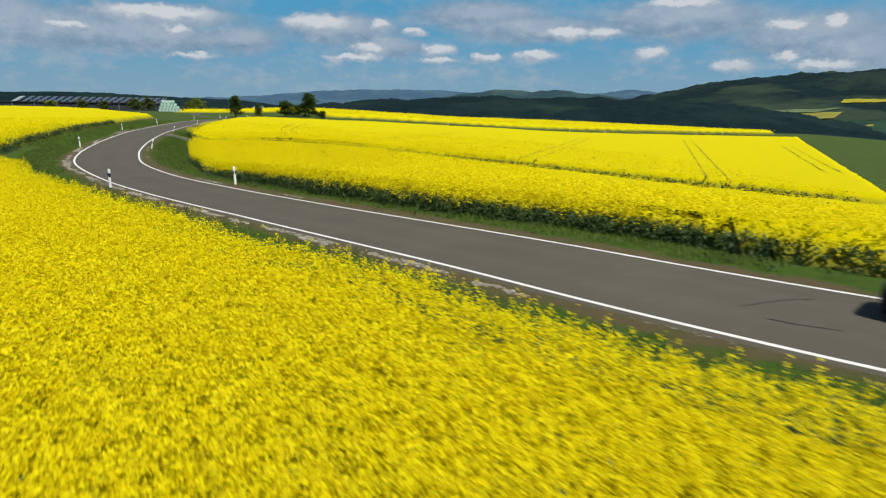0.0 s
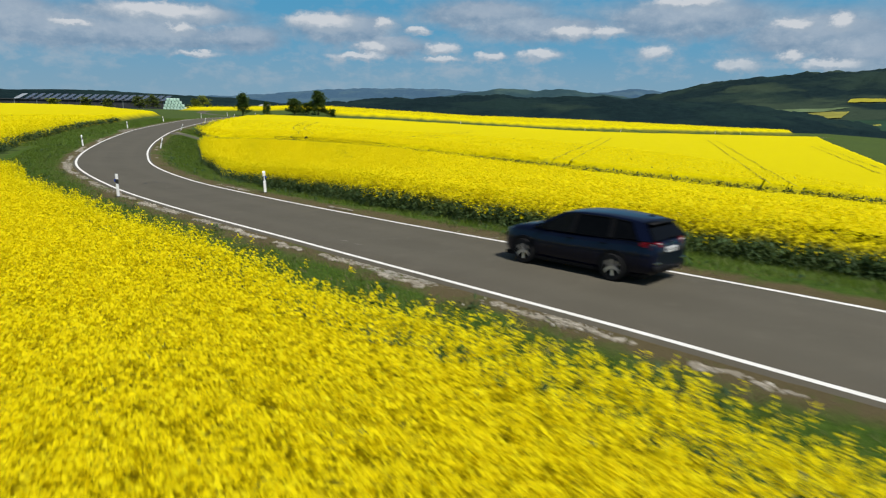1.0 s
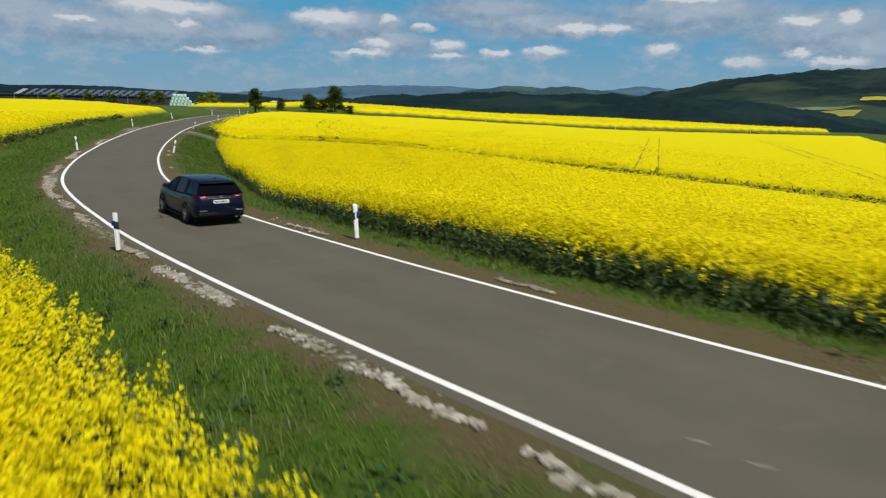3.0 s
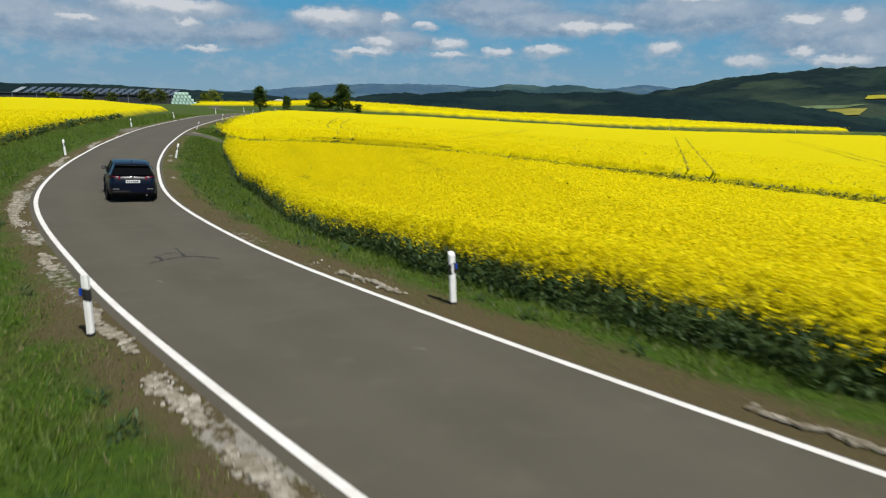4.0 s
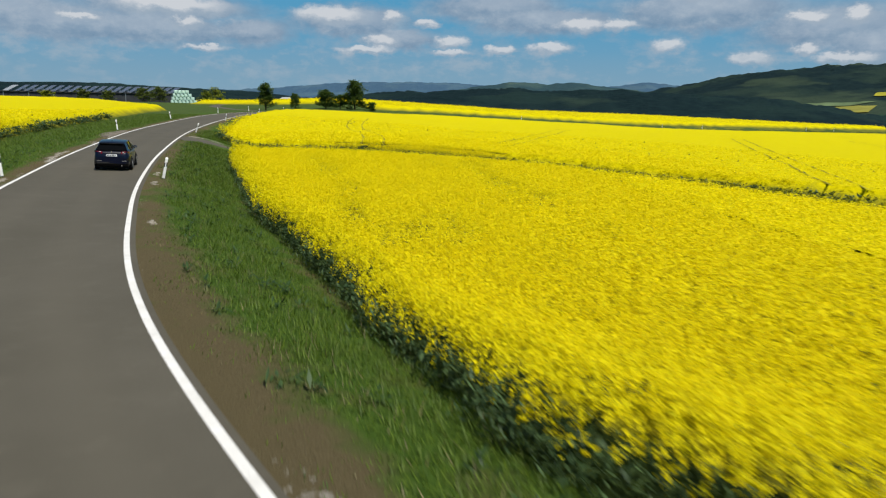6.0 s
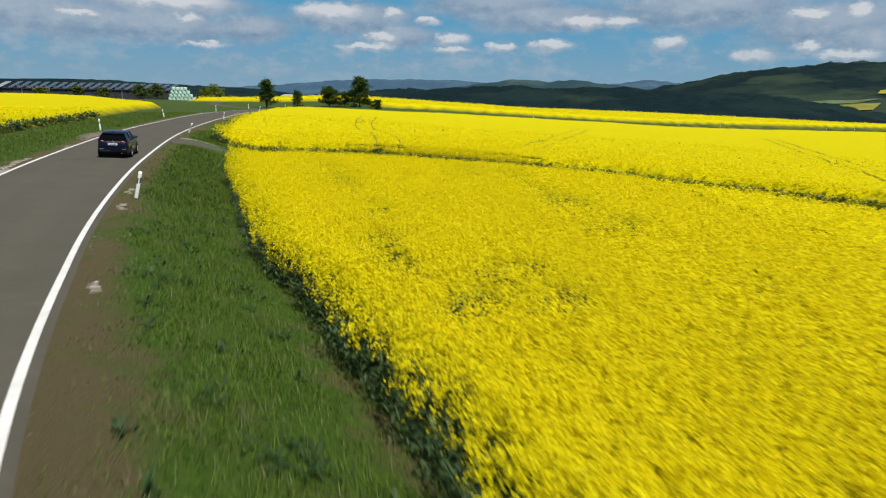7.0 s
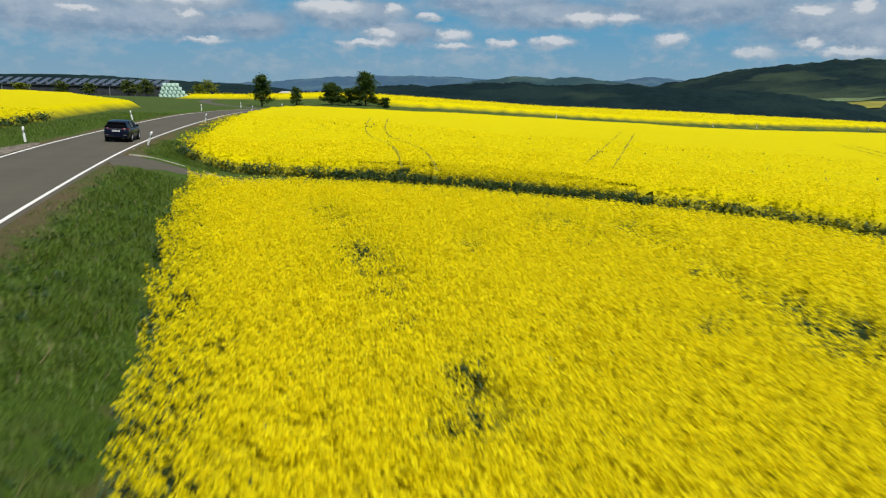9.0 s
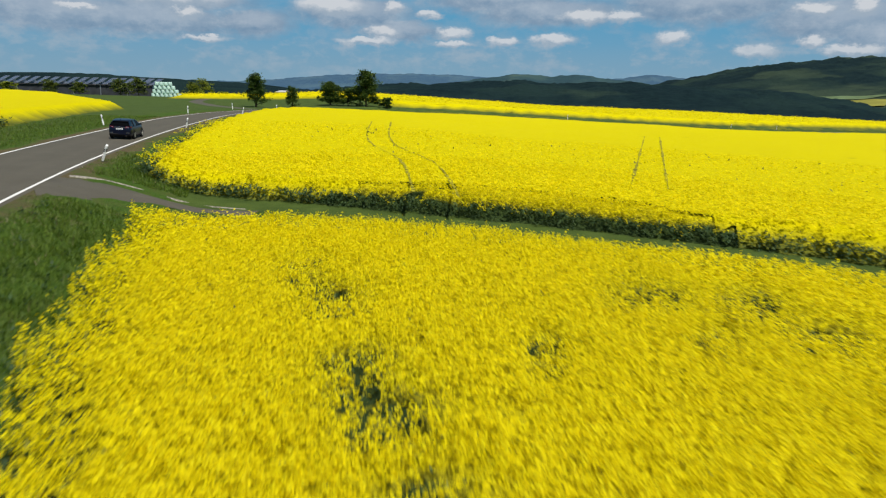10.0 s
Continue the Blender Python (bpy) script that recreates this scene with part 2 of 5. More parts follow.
# ---- mesh helpers ----
def mesh_object(name, verts, faces, mats, parent=None, smooth=False, index=None):
    me = bpy.data.meshes.new(name)
    me.from_pydata([tuple(v) for v in verts], [], faces)
    for m in (mats if isinstance(mats, (list, tuple)) else [mats]):
        me.materials.append(m)
    if index is not None:
        me.polygons.foreach_set("material_index", np.asarray(index, np.int32))
    if smooth:
        me.polygons.foreach_set("use_smooth", np.ones(len(me.polygons), bool))
    me.update()
    ob = new(name, me)
    ob.parent = parent
    return ob


def soup(name, tri, mat, parent=None):
    """One mesh out of loose triangles, an array of n x 3 x 3."""
    n = len(tri)
    me = bpy.data.meshes.new(name)
    me.vertices.add(3 * n)
    me.vertices.foreach_set("co", np.ascontiguousarray(tri, np.float32).ravel())
    me.loops.add(3 * n)
    me.loops.foreach_set("vertex_index", np.arange(3 * n, dtype=np.int32))
    me.polygons.add(n)
    me.polygons.foreach_set("loop_start", np.arange(0, 3 * n, 3, dtype=np.int32))
    me.materials.append(mat)
    me.update(calc_edges=True)
    ob = new(name, me)
    ob.parent = parent
    return ob


def part(name, bm, material, parent, label=""):
    """One bmesh as one mesh object under a thing or a part."""
    me = bpy.data.meshes.new(name)
    bm.to_mesh(me)
    bm.free()
    me.materials.append(material)
    ob = new(name, me)
    ob.parent = parent
    return tagged(ob, label) if label else ob


def thing(name, label, category, group="", kind="", at=None):
    ob = new(name)
    ob.empty_display_size = 0.2
    if at is not None:
        ob.matrix_basis = at
    return tagged(ob, label, category, group, kind)


def attribute(ob, name, values):
    a = ob.data.attributes.new(name, "FLOAT", "POINT")
    a.data.foreach_set("value", np.asarray(values, np.float32))


def sheet(name, xs, ys, zfun, mat, keep=None):
    """A height field over a grid of xs and ys."""
    gx, gy = np.meshgrid(xs, ys)
    fx, fy = gx.ravel(), gy.ravel()
    z = zfun(fx, fy)
    nx, ny = len(xs), len(ys)
    j, i = np.meshgrid(np.arange(ny - 1), np.arange(nx - 1), indexing="ij")
    a = (j * nx + i).ravel()
    q = np.stack([a, a + 1, a + 1 + nx, a + nx], 1)
    if keep is not None:
        ok = keep(fx, fy)
        q = q[ok[q].all(1)]
    return mesh_object(name, np.stack([fx, fy, z], 1), q.tolist(), mat, smooth=True)


def ribbon(name, offsets, zoff, mat, s0=0.0, s1=1e9, step=1):
    """A strip that follows the road at the given offsets from its middle."""
    ids = [i for i in range(0, len(LINE), step) if s0 <= ARC[i] <= s1]
    xs = np.array([LINE[i, 0] + NOR[i, 0] * o * WID[i] for i in ids for o in offsets])
    ys = np.array([LINE[i, 1] + NOR[i, 1] * o * WID[i] for i in ids for o in offsets])
    off = np.array([o * WID[i] for i in ids for o in offsets])
    idx = np.array([i for i in ids for o in offsets])
    z = profile(idx, off) + (zoff(off) if callable(zoff) else zoff)
    n = len(offsets)
    f = [(k * n + c, k * n + c + 1, (k + 1) * n + c + 1, (k + 1) * n + c) for k in range(len(ids) - 1) for c in range(n - 1)]
    ob = mesh_object(name, np.stack([xs, ys, z], 1), f, mat, smooth=True)
    attribute(ob, "off", off)
    return ob, idx, off


def profile(i, d):
    """Ground height beside the road, by index on its line and offset."""
    s = ARC[i]
    bank = 0.04 * ramp(s, 72, 97) * (1 - ramp(s, 190, 215))
    z0 = LINE[i, 2] - bank * np.clip(d, -2.6, 2.6)
    drop = (0.55 + 1.05 * ramp(s, 66, 90)) * (1 - 0.6 * ramp(s, 150, 190))
    right = z0 - drop * ramp(d, 2.6, 9.5)
    left = z0 - 0.45 * ramp(-d, 2.6, 7) * (1 - ramp(s, 75, 110))
    return np.where(d > 0, right, left)


# ---- ground, road, verges ----
def spread(fine0, fine1, step, lo, hi):
    v = list(np.arange(fine0, fine1 + 0.01, step))
    k, x = step, fine1
    while x < hi:
        k *= 1.25
        x += k
        v.append(x)
    k, x = step, fine0
    while x > lo:
        k *= 1.25
        x -= k
        v.insert(0, x)
    return np.array(v)


def ground_height(x, y):
    i, s, d = along(x, y)
    return land(x, y) - 0.22 * (1 - ramp(np.abs(d), 6.0, 8.0))


ground = sheet("ground", spread(-90, 60, 1.5, -4700, 4700), spread(-12, 240, 1.5, -3000, 4700), ground_height, GROUND)
tagged(ground, "rolling green meadow ground reaching the horizon", "ground", kind="structure")

road, _, _ = ribbon("road", [-2.62, -2.48, -1.6, -0.8, 0, 0.8, 1.6, 2.48, 2.62], lambda o: np.where(np.arange(len(o)) % 9 % 8 == 0, -0.06, 0.012), ASPHALT)
tagged(road, "narrow grey asphalt country road in a long bend", "road", kind="structure")
for side, nm in ((-1, "left"), (1, "right")):
    line, _, _ = ribbon("edge_line", sorted([side * (HALF - 0.07), side * (HALF + 0.07)]), 0.017, PAINT)
    tagged(line, "white painted edge line along the asphalt", "road marking", kind="structure")

for side in (-1, 1):
    offs = sorted(side * o for o in (2.5, 2.7, 2.95, 3.25, 3.7, 4.3, 5.1, 6.0, 7.0, 8.2))
    verge, vi, vo = ribbon("verge", offs, 0.0, VERGE)
    a = np.abs(vo)
    k = verge.data
    co = np.empty(len(k.vertices) * 3, np.float32)
    k.vertices.foreach_get("co", co)
    co = co.reshape(-1, 3)
    co[:, 2] += np.where(a > 2.8, 0.03 * wave(co[:, 0], co[:, 1], 0.5, 3) * ramp(a, 2.6, 3.2), -0.03) - 0.25 * ramp(a, 7.3, 8.2)
    k.vertices.foreach_set("co", co.ravel())
    s = ARC[vi]
    if side < 0:
        bare = 0.95 - ramp(a, 2.9, 3.9) * 0.95 + 0.22 * wave(s, a, 3.5, 2)
        grit = (1 - ramp(a, 2.8, 3.2)) * (0.28 + 0.16 * ramp(s, 40, 55) + 0.42 * wave(s, a * 0, 1.9, 1)) * (1 - 0.35 * ramp(s, 125, 140))
    else:
        bare = (1.0 - 0.2 * ramp(s, 82, 95)) * (1 - ramp(a, 2.9, 4.1 + 0.6 * ramp(s, 80, 95))) + 0.2 * wave(s, a, 4.5, 6) + 0.62 * ramp(a, 6.0, 6.9) * ramp(s, 80, 92) * (1 - ramp(s, 118, 130))
        grit = (1 - ramp(a, 2.7, 3.2)) * (0.28 + 0.16 * (np.abs(s - 76) < 2) + 0.25 * wave(s, a * 0, 3.1, 4))
    attribute(verge, "bare", bare)
    attribute(verge, "grit", grit)
    tagged(verge, "grassy roadside verge with bare soil and limestone grit", "verge", kind="structure")


# ---- rape fields ----
VIEW = spline([(2, -6, 0), (-0.2, 2.4, 0), (-8.2, 17.5, 0), (-16.7, 37.3, 0), (-21.4, 52, 0), (-25.8, 73, 0), (-28, 90, 0)], 2.0)[:, :2]


def reach(x, y):
    """Distance from the flight line."""
    r = np.full(len(x), 1e9)
    for p in VIEW:
        r = np.minimum(r, np.hypot(x - p[0], y - p[1]))
    return r


def margin_near_left(x, y, i, s, d):
    return np.minimum(-d - 5.75 - 0.25 * wave(x, y, 2.2), 88 - s)


def margin_far_left(x, y, i, s, d):
    back = (x + 70) * -0.79 + (y - 157) * -0.62 + 3
    return np.minimum(np.minimum(-d - np.interp(s, [97, 126, 150, 170, 190, 215], [8.2, 9.1, 10.1, 10.5, 12, 16]) - 0.25 * wave(x, y, 2.2), s - 97), np.minimum(back, 238 - s))


def east_edge(x, y):
    return (43 + (y - 77) / 2.43 - x) * 0.92


def margin_near_right(x, y, i, s, d):
    edge = np.interp(s, [44, 48, 52, 56, 66, 76, 82, 88, 95, 100, 108, 124], [6.8, 6.5, 6.0, 4.7, 4.5, 4.7, 5.3, 6.5, 7.2, 7.2, 7.0, 7.1])
    far = (np.interp(x, [-40, -33, -30, -25, -20, -15, -5, 2, 9, 23, 45], [96.5, 97.9, 97.9, 96.6, 95.2, 94.0, 87.3, 81, 76, 65, 48]) - y) / 1.12
    return np.minimum(np.minimum(d - edge - 0.3 * wave(x, y, 2.0, 5), far - 0.25 * wave(x, y, 2, 1)), east_edge(x, y))


TRACK_X, TRACK_Y = [-48, -44, -35, -30, -24, -17, -9.5, 0, 9, 23, 40, 60], [109.5, 108.7, 107.3, 105.4, 104.0, 102.3, 100.0, 93, 86, 74.5, 62, 48]


def margin_mid_right(x, y, i, s, d):
    near = (y - np.interp(x, TRACK_X, TRACK_Y)) / 1.11
    edge = 5.4 + 3.6 * ramp(s, 225, 250)
    return np.minimum(np.minimum(d - edge - 0.3 * wave(x, y, 2.0, 5), near - 0.3 * wave(x, y, 2.5, 2)), east_edge(x, y))


def margin_beyond(x, y, i, s, d):
    crest = 68 * (1 - 0.75 * ramp(x, 20, 125))
    m = np.minimum(-d - 8 - 14 * (1 - ramp(s, 230, 256)), crest + d + 12)
    return np.minimum(np.minimum(np.minimum(m, 122 - x), x + 105), np.minimum(y - 205 - 40 * (1 - ramp(x, -60, -40)), s - 222))


CROP = 1.22
TRAMS = [[(-17.5, 112.1), (-4.3, 167.8)], [(-15.8, 110.6), (-2.2, 168.2)], [(-29.0, 103.8), (-31.3, 118), (-35.8, 132), (-39.3, 156)], [(-26.9, 103.2), (-29.0, 117.3), (-33.8, 132), (-37.4, 159)],
         [(23.0, 70.8), (53.1, 181)], [(24.8, 69.5), (55.1, 181)], [(43, 88.4), (74.4, 173.7)], [(44.8, 87.8), (76.2, 173.0)], [(5.6, 88.5), (25.3, 166)], [(7.4, 87.2), (27.2, 166)]]
# older, half grown-over wheel tracks in the nearer field
WORN = [[(-31, 91.8), (-29.5, 88.4), (-27.3, 82), (-24.6, 75.2), (-23.2, 67.7), (-20.5, 61.5)], [(-21.6, 92.5), (-19.6, 89.3), (-17.2, 80.8), (-15.3, 73.8), (-13.5, 64)]]


def tram(x, y, tracks=TRAMS):
    """Distance from the nearest wheel track through the crop."""
    r = np.full(len(x), 1e9)
    for line in tracks:
        for (ax, ay), (bx, by) in zip(line, line[1:]):
            u = np.clip(((x - ax) * (bx - ax) + (y - ay) * (by - ay)) / ((bx - ax) ** 2 + (by - ay) ** 2), 0, 1)
            r = np.minimum(r, np.hypot(x - ax - u * (bx - ax), y - ay - u * (by - ay)) + 0.12 * wave(x, y, 1.2))
    return r


GAPS = [(-29.6, 88.6, 0.9), (-27.9, 84.4, 0.8), (-27.2, 82.4, 0.9), (-31.0, 91.5, 0.6), (-21.6, 89.8, 1.2), (-19.1, 89.8, 1.2), (-18.1, 87.6, 1.1), (-24.5, 86, 0.5), (-26.5, 80.3, 0.7), (-24.6, 75.2, 0.6), (-17.0, 80.2, 0.9), (-19.3, 78.4, 0.6), (-20.8, 86.8, 0.6),
        (-16.6, 78.3, 1.7), (-15.3, 73.6, 1.4), (-19.6, 65.7, 1.0), (-20.4, 62.8, 0.8), (-23.7, 68.4, 0.8), (-18.4, 63.3, 0.8), (-15.8, 50.1, 0.8), (-14.1, 47.3, 0.7), (-7.2, 57.8, 1.6)]


def thinness(x, y):
    """1 where the crop stands thin and its green shows."""
    a = wave(x, y, 2.3, 7) + 0.7 * wave(x, y, 0.9, 2) + 0.8 * wave(x, y, 9, 4)
    g = np.zeros(len(x))
    for gx, gy, r in GAPS:
        ux, uy = (x - gx) * 0.9 - (y - gy) * 0.35, (y - gy) * 0.6 + (x - gx) * 0.2
        g = np.maximum(g, np.exp(-(ux ** 2 + uy ** 2) / (0.45 * r * r)) * (0.72 + 0.6 * wave(x, y, 0.55, 9) + 0.2 * wave(x, y, 0.2, 3)))
    worn = (1 - ramp(tram(x, y, WORN), 0.15, 0.75)) * ramp(wave(x, y, 1.5, 5) + 0.5 * wave(x, y, 0.5, 2), -0.15, 0.7) * 0.75
    return np.clip(ramp(a, 1.25, 2.1) * 0.7 + np.clip(np.maximum(g, worn), 0, 1) + (tram(x, y) < 0.20) * 0.9, 0, 1)


def petals(x, y, z, count, size, spread_xy, spread_z, rng, upward=0.75):
    """Small triangles in a cluster at each place."""
    n = len(x)
    c = np.stack([x, y, z], 1)[:, None, :] + rng.normal(0, 1, (n, count, 3)) * np.array([spread_xy, spread_xy, spread_z])
    nrm = rng.normal(0, 0.62, (n, count, 3))
    nrm[..., 2] = np.abs(nrm[..., 2]) + upward
    nrm /= np.linalg.norm(nrm, axis=2, keepdims=True)
    u = rng.normal(0, 1, (n, count, 3))
    u -= (u * nrm).sum(2, keepdims=True) * nrm
    u /= np.linalg.norm(u, axis=2, keepdims=True)
    w = np.cross(nrm, u)
    k = size * rng.uniform(0.7, 1.35, (n, count, 1))
    t = np.stack([c + u * k, c - 0.5 * u * k + 0.8 * w * k, c - 0.5 * u * k - 0.8 * w * k], 2)
    return t.reshape(-1, 3, 3)


def leaves(x, y, z0, z1, length, width, rng):
    """Hanging and standing leaf blades between two heights."""
    n = len(x)
    z = z0 + (z1 - z0) * rng.uniform(0, 1, n)
    a = rng.uniform(0, 2 * np.pi, n)
    tip = np.stack([np.cos(a), np.sin(a), rng.uniform(-0.7, 1.0, n)], 1) * (length * rng.uniform(0.6, 1.4, n))[:, None]
    side = np.stack([-np.sin(a), np.cos(a), np.zeros(n)], 1) * (width * rng.uniform(0.6, 1.3, n))[:, None]
    c = np.stack([x, y, z], 1)
    return np.concatenate([np.stack([c, c + 0.5 * tip + side, c + tip], 1), np.stack([c, c + tip, c + 0.5 * tip - side], 1)])


def scatter(box, density, rng):
    x0, x1, y0, y1 = box
    n = int((x1 - x0) * (y1 - y0) * density)
    return rng.uniform(x0, x1, n), rng.uniform(y0, y1, n)


def rape_field(margin, box, step, label, near=True, seed=1):
    rng = np.random.default_rng(seed)
    field = thing("rape_field", label, "rape field", "flowering rape fields", "stuff")
    xs, ys = np.arange(box[0], box[1], step), np.arange(box[2], box[3], step)

    def inside(x, y, m0=0.0):
        return margin(x, y, *along(x, y)) > m0

    def low_z(x, y):
        m = margin(x, y, *along(x, y))
        return land(x, y) - 0.15 + (CROP - 0.11) * ramp(m, 0.0, 1.0) + 0.07 * wave(x, y, 0.7, 1) - 0.4 * thinness(x, y)

    def top_z(x, y):
        m = margin(x, y, *along(x, y))
        return land(x, y) - 0.15 + (CROP + 0.08) * ramp(m, 0.15, 0.25 + 0.9 * step) + 0.05 * wave(x, y, 1.3, 1) + 0.06 * wave(x, y, 5, 3)

    if near:
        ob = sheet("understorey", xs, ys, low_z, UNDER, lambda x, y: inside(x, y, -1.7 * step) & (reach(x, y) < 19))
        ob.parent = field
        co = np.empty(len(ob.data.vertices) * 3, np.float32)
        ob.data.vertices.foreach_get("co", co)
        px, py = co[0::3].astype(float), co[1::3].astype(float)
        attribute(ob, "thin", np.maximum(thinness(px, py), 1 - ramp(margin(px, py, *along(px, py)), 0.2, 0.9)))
    ob = sheet("flower_tops", xs, ys, top_z, TOPS, lambda x, y: inside(x, y, -1.7 * step) & ((reach(x, y) > 17.5) if near else True))
    ob.parent = field
    co = np.empty(len(ob.data.vertices) * 3, np.float32)
    ob.data.vertices.foreach_get("co", co)
    px, py = co[0::3].astype(float), co[1::3].astype(float)
    attribute(ob, "thin", np.maximum(0.6 * thinness(px, py) * (tram(px, py) > 0.35), 1 - ramp(margin(px, py, *along(px, py)), 0.25, 0.5 + 0.5 * step)))
    tris, greens = [], []
    bands = ((0, 8, 84, 12, 0.030, 0.036, 0.065), (8, 17, 60, 8, 0.042, 0.048, 0.06), (17, 32, 24, 5, 0.058, 0.07, 0.05), (32, 58, 7, 4, 0.062, 0.10, 0.025)) if near else ((0, 400, 0.5, 4, 0.16, 0.2, 0.1),)
    for r0, r1, dens, count, size, sxy, sz in bands:
        lo, hi = VIEW.min(0) - r1, VIEW.max(0) + r1
        part_box = (max(box[0], lo[0]), min(box[1], hi[0]), max(box[2], lo[1]), min(box[3], hi[1]))
        if part_box[0] >= part_box[1] or part_box[2] >= part_box[3]:
            continue
        x, y = scatter(part_box, dens, rng)
        r = reach(x, y)
        ok = (r >= r0) & (r < r1)
        x, y = x[ok], y[ok]
        if not len(x):
            continue
        m = margin(x, y, *along(x, y))
        ok = (m > -0.15) & (rng.uniform(0, 1, len(x)) < np.clip(0.8 + 0.5 * m, 0, 1)) & (rng.uniform(0, 1, len(x)) > 1.0 * thinness(x, y))
        x, y, m = x[ok], y[ok], m[ok]
        h = CROP * (1 - 0.60 * rng.uniform(0, 1, len(x)) ** 1.1 * (1 - ramp(m, 0.0, 0.9))) + rng.normal(0, 0.065, len(x)) + 0.06 * wave(x, y, 5, 3)
        tris.append(petals(x, y, land(x, y) + h, count, size, sxy, sz, rng))
        if r1 <= 62:
            # green stems and leaves in the gaps and along the edges
            gx, gy = scatter(part_box, (30, 26, 20, 10)[[8, 17, 32, 58].index(r1)] if near else 0, rng)
            r = reach(gx, gy)
            ok = (r >= r0) & (r < r1)
            gx, gy = gx[ok], gy[ok]
            gm = margin(gx, gy, *along(gx, gy))
            ok = (gm > -0.25) & ((gm < 0.9) | (rng.uniform(0, 1, len(gx)) < 0.10 + 0.85 * thinness(gx, gy)))
            gx, gy, gm = gx[ok], gy[ok], gm[ok]
            rep = 7
            e = gm < 0.9
            for q in range(rep):
                sel = e if q > 1 else np.ones(len(gx), bool)
                jx, jy = gx[sel] + rng.normal(0, 0.12, sel.sum()), gy[sel] + rng.normal(0, 0.12, sel.sum())
                g = land(jx, jy)
                lo = np.where(e[sel], 0.05, 0.6)
                greens.append(leaves(jx, jy, g + lo, g + np.where(e[sel], 0.66, 1.05), 0.11 + 0.003 * r1, 0.019 + 0.0009 * r1, rng))
    if tris:
        soup("flower_heads", np.concatenate(tris), PETALS, field)
    if greens:
        soup("leaves", np.concatenate(greens), RAPE_LEAF, field)
    return field


def wheel_track(line, field, seed):
    """Pressed-down green furrow that runs through the flowers."""
    rng = np.random.default_rng(seed)
    p = spline([(a, b, 0) for a, b in line], 0.35)[:, :2]
    t = np.gradient(p, axis=0)
    t /= np.linalg.norm(t, axis=1)[:, None]
    v, f = [], []
    run = 0.5 + 0.5 * np.clip(wave(p[:, 0] + seed, p[:, 1], 1.1, seed) + wave(p[:, 1], p[:, 0], 4.0, seed), -1, 1)
    for k in range(len(p)):
        w = 0.015 + 0.115 * run[k] * rng.uniform(0.6, 1.2)
        for c in (-1, 1):
            v.append((p[k, 0] + t[k, 1] * w * c, p[k, 1] - t[k, 0] * w * c))
        if k:
            f.append((2 * k - 2, 2 * k - 1, 2 * k + 1, 2 * k))
    v = np.array(v)
    z = land(v[:, 0], v[:, 1]) - 0.15 + CROP + 0.08 + 0.05 * wave(v[:, 0], v[:, 1], 1.3, 1) + 0.06 * wave(v[:, 0], v[:, 1], 5, 3) + 0.05
    mesh_object("wheel_track", np.column_stack([v, z]), f, FURROW, field)


rape_field(margin_near_left, (-46, 30, -14, 44), 0.7, "dense yellow rape in full flower beside the grassy verge", seed=1)
rape_field(margin_near_right, (-42, 60, 14, 112), 0.7, "dense yellow rape with green thin patches below the road bank", seed=2)
mid_field = rape_field(margin_mid_right, (-60, 125, 44, 285), 0.75, "yellow rape crossed by paired wheel tracks", seed=3)
for n_, line_ in enumerate(TRAMS):
    wheel_track(line_, mid_field, n_)
rape_field(margin_far_left, (-235, -30, 40, 260), 1.2, "yellow rape on the rise along the outside of the bend", seed=4)
rape_field(margin_beyond, (-112, 130, 200, 360), 2.0, "distant strip of yellow rape beyond the road", near=False, seed=5)


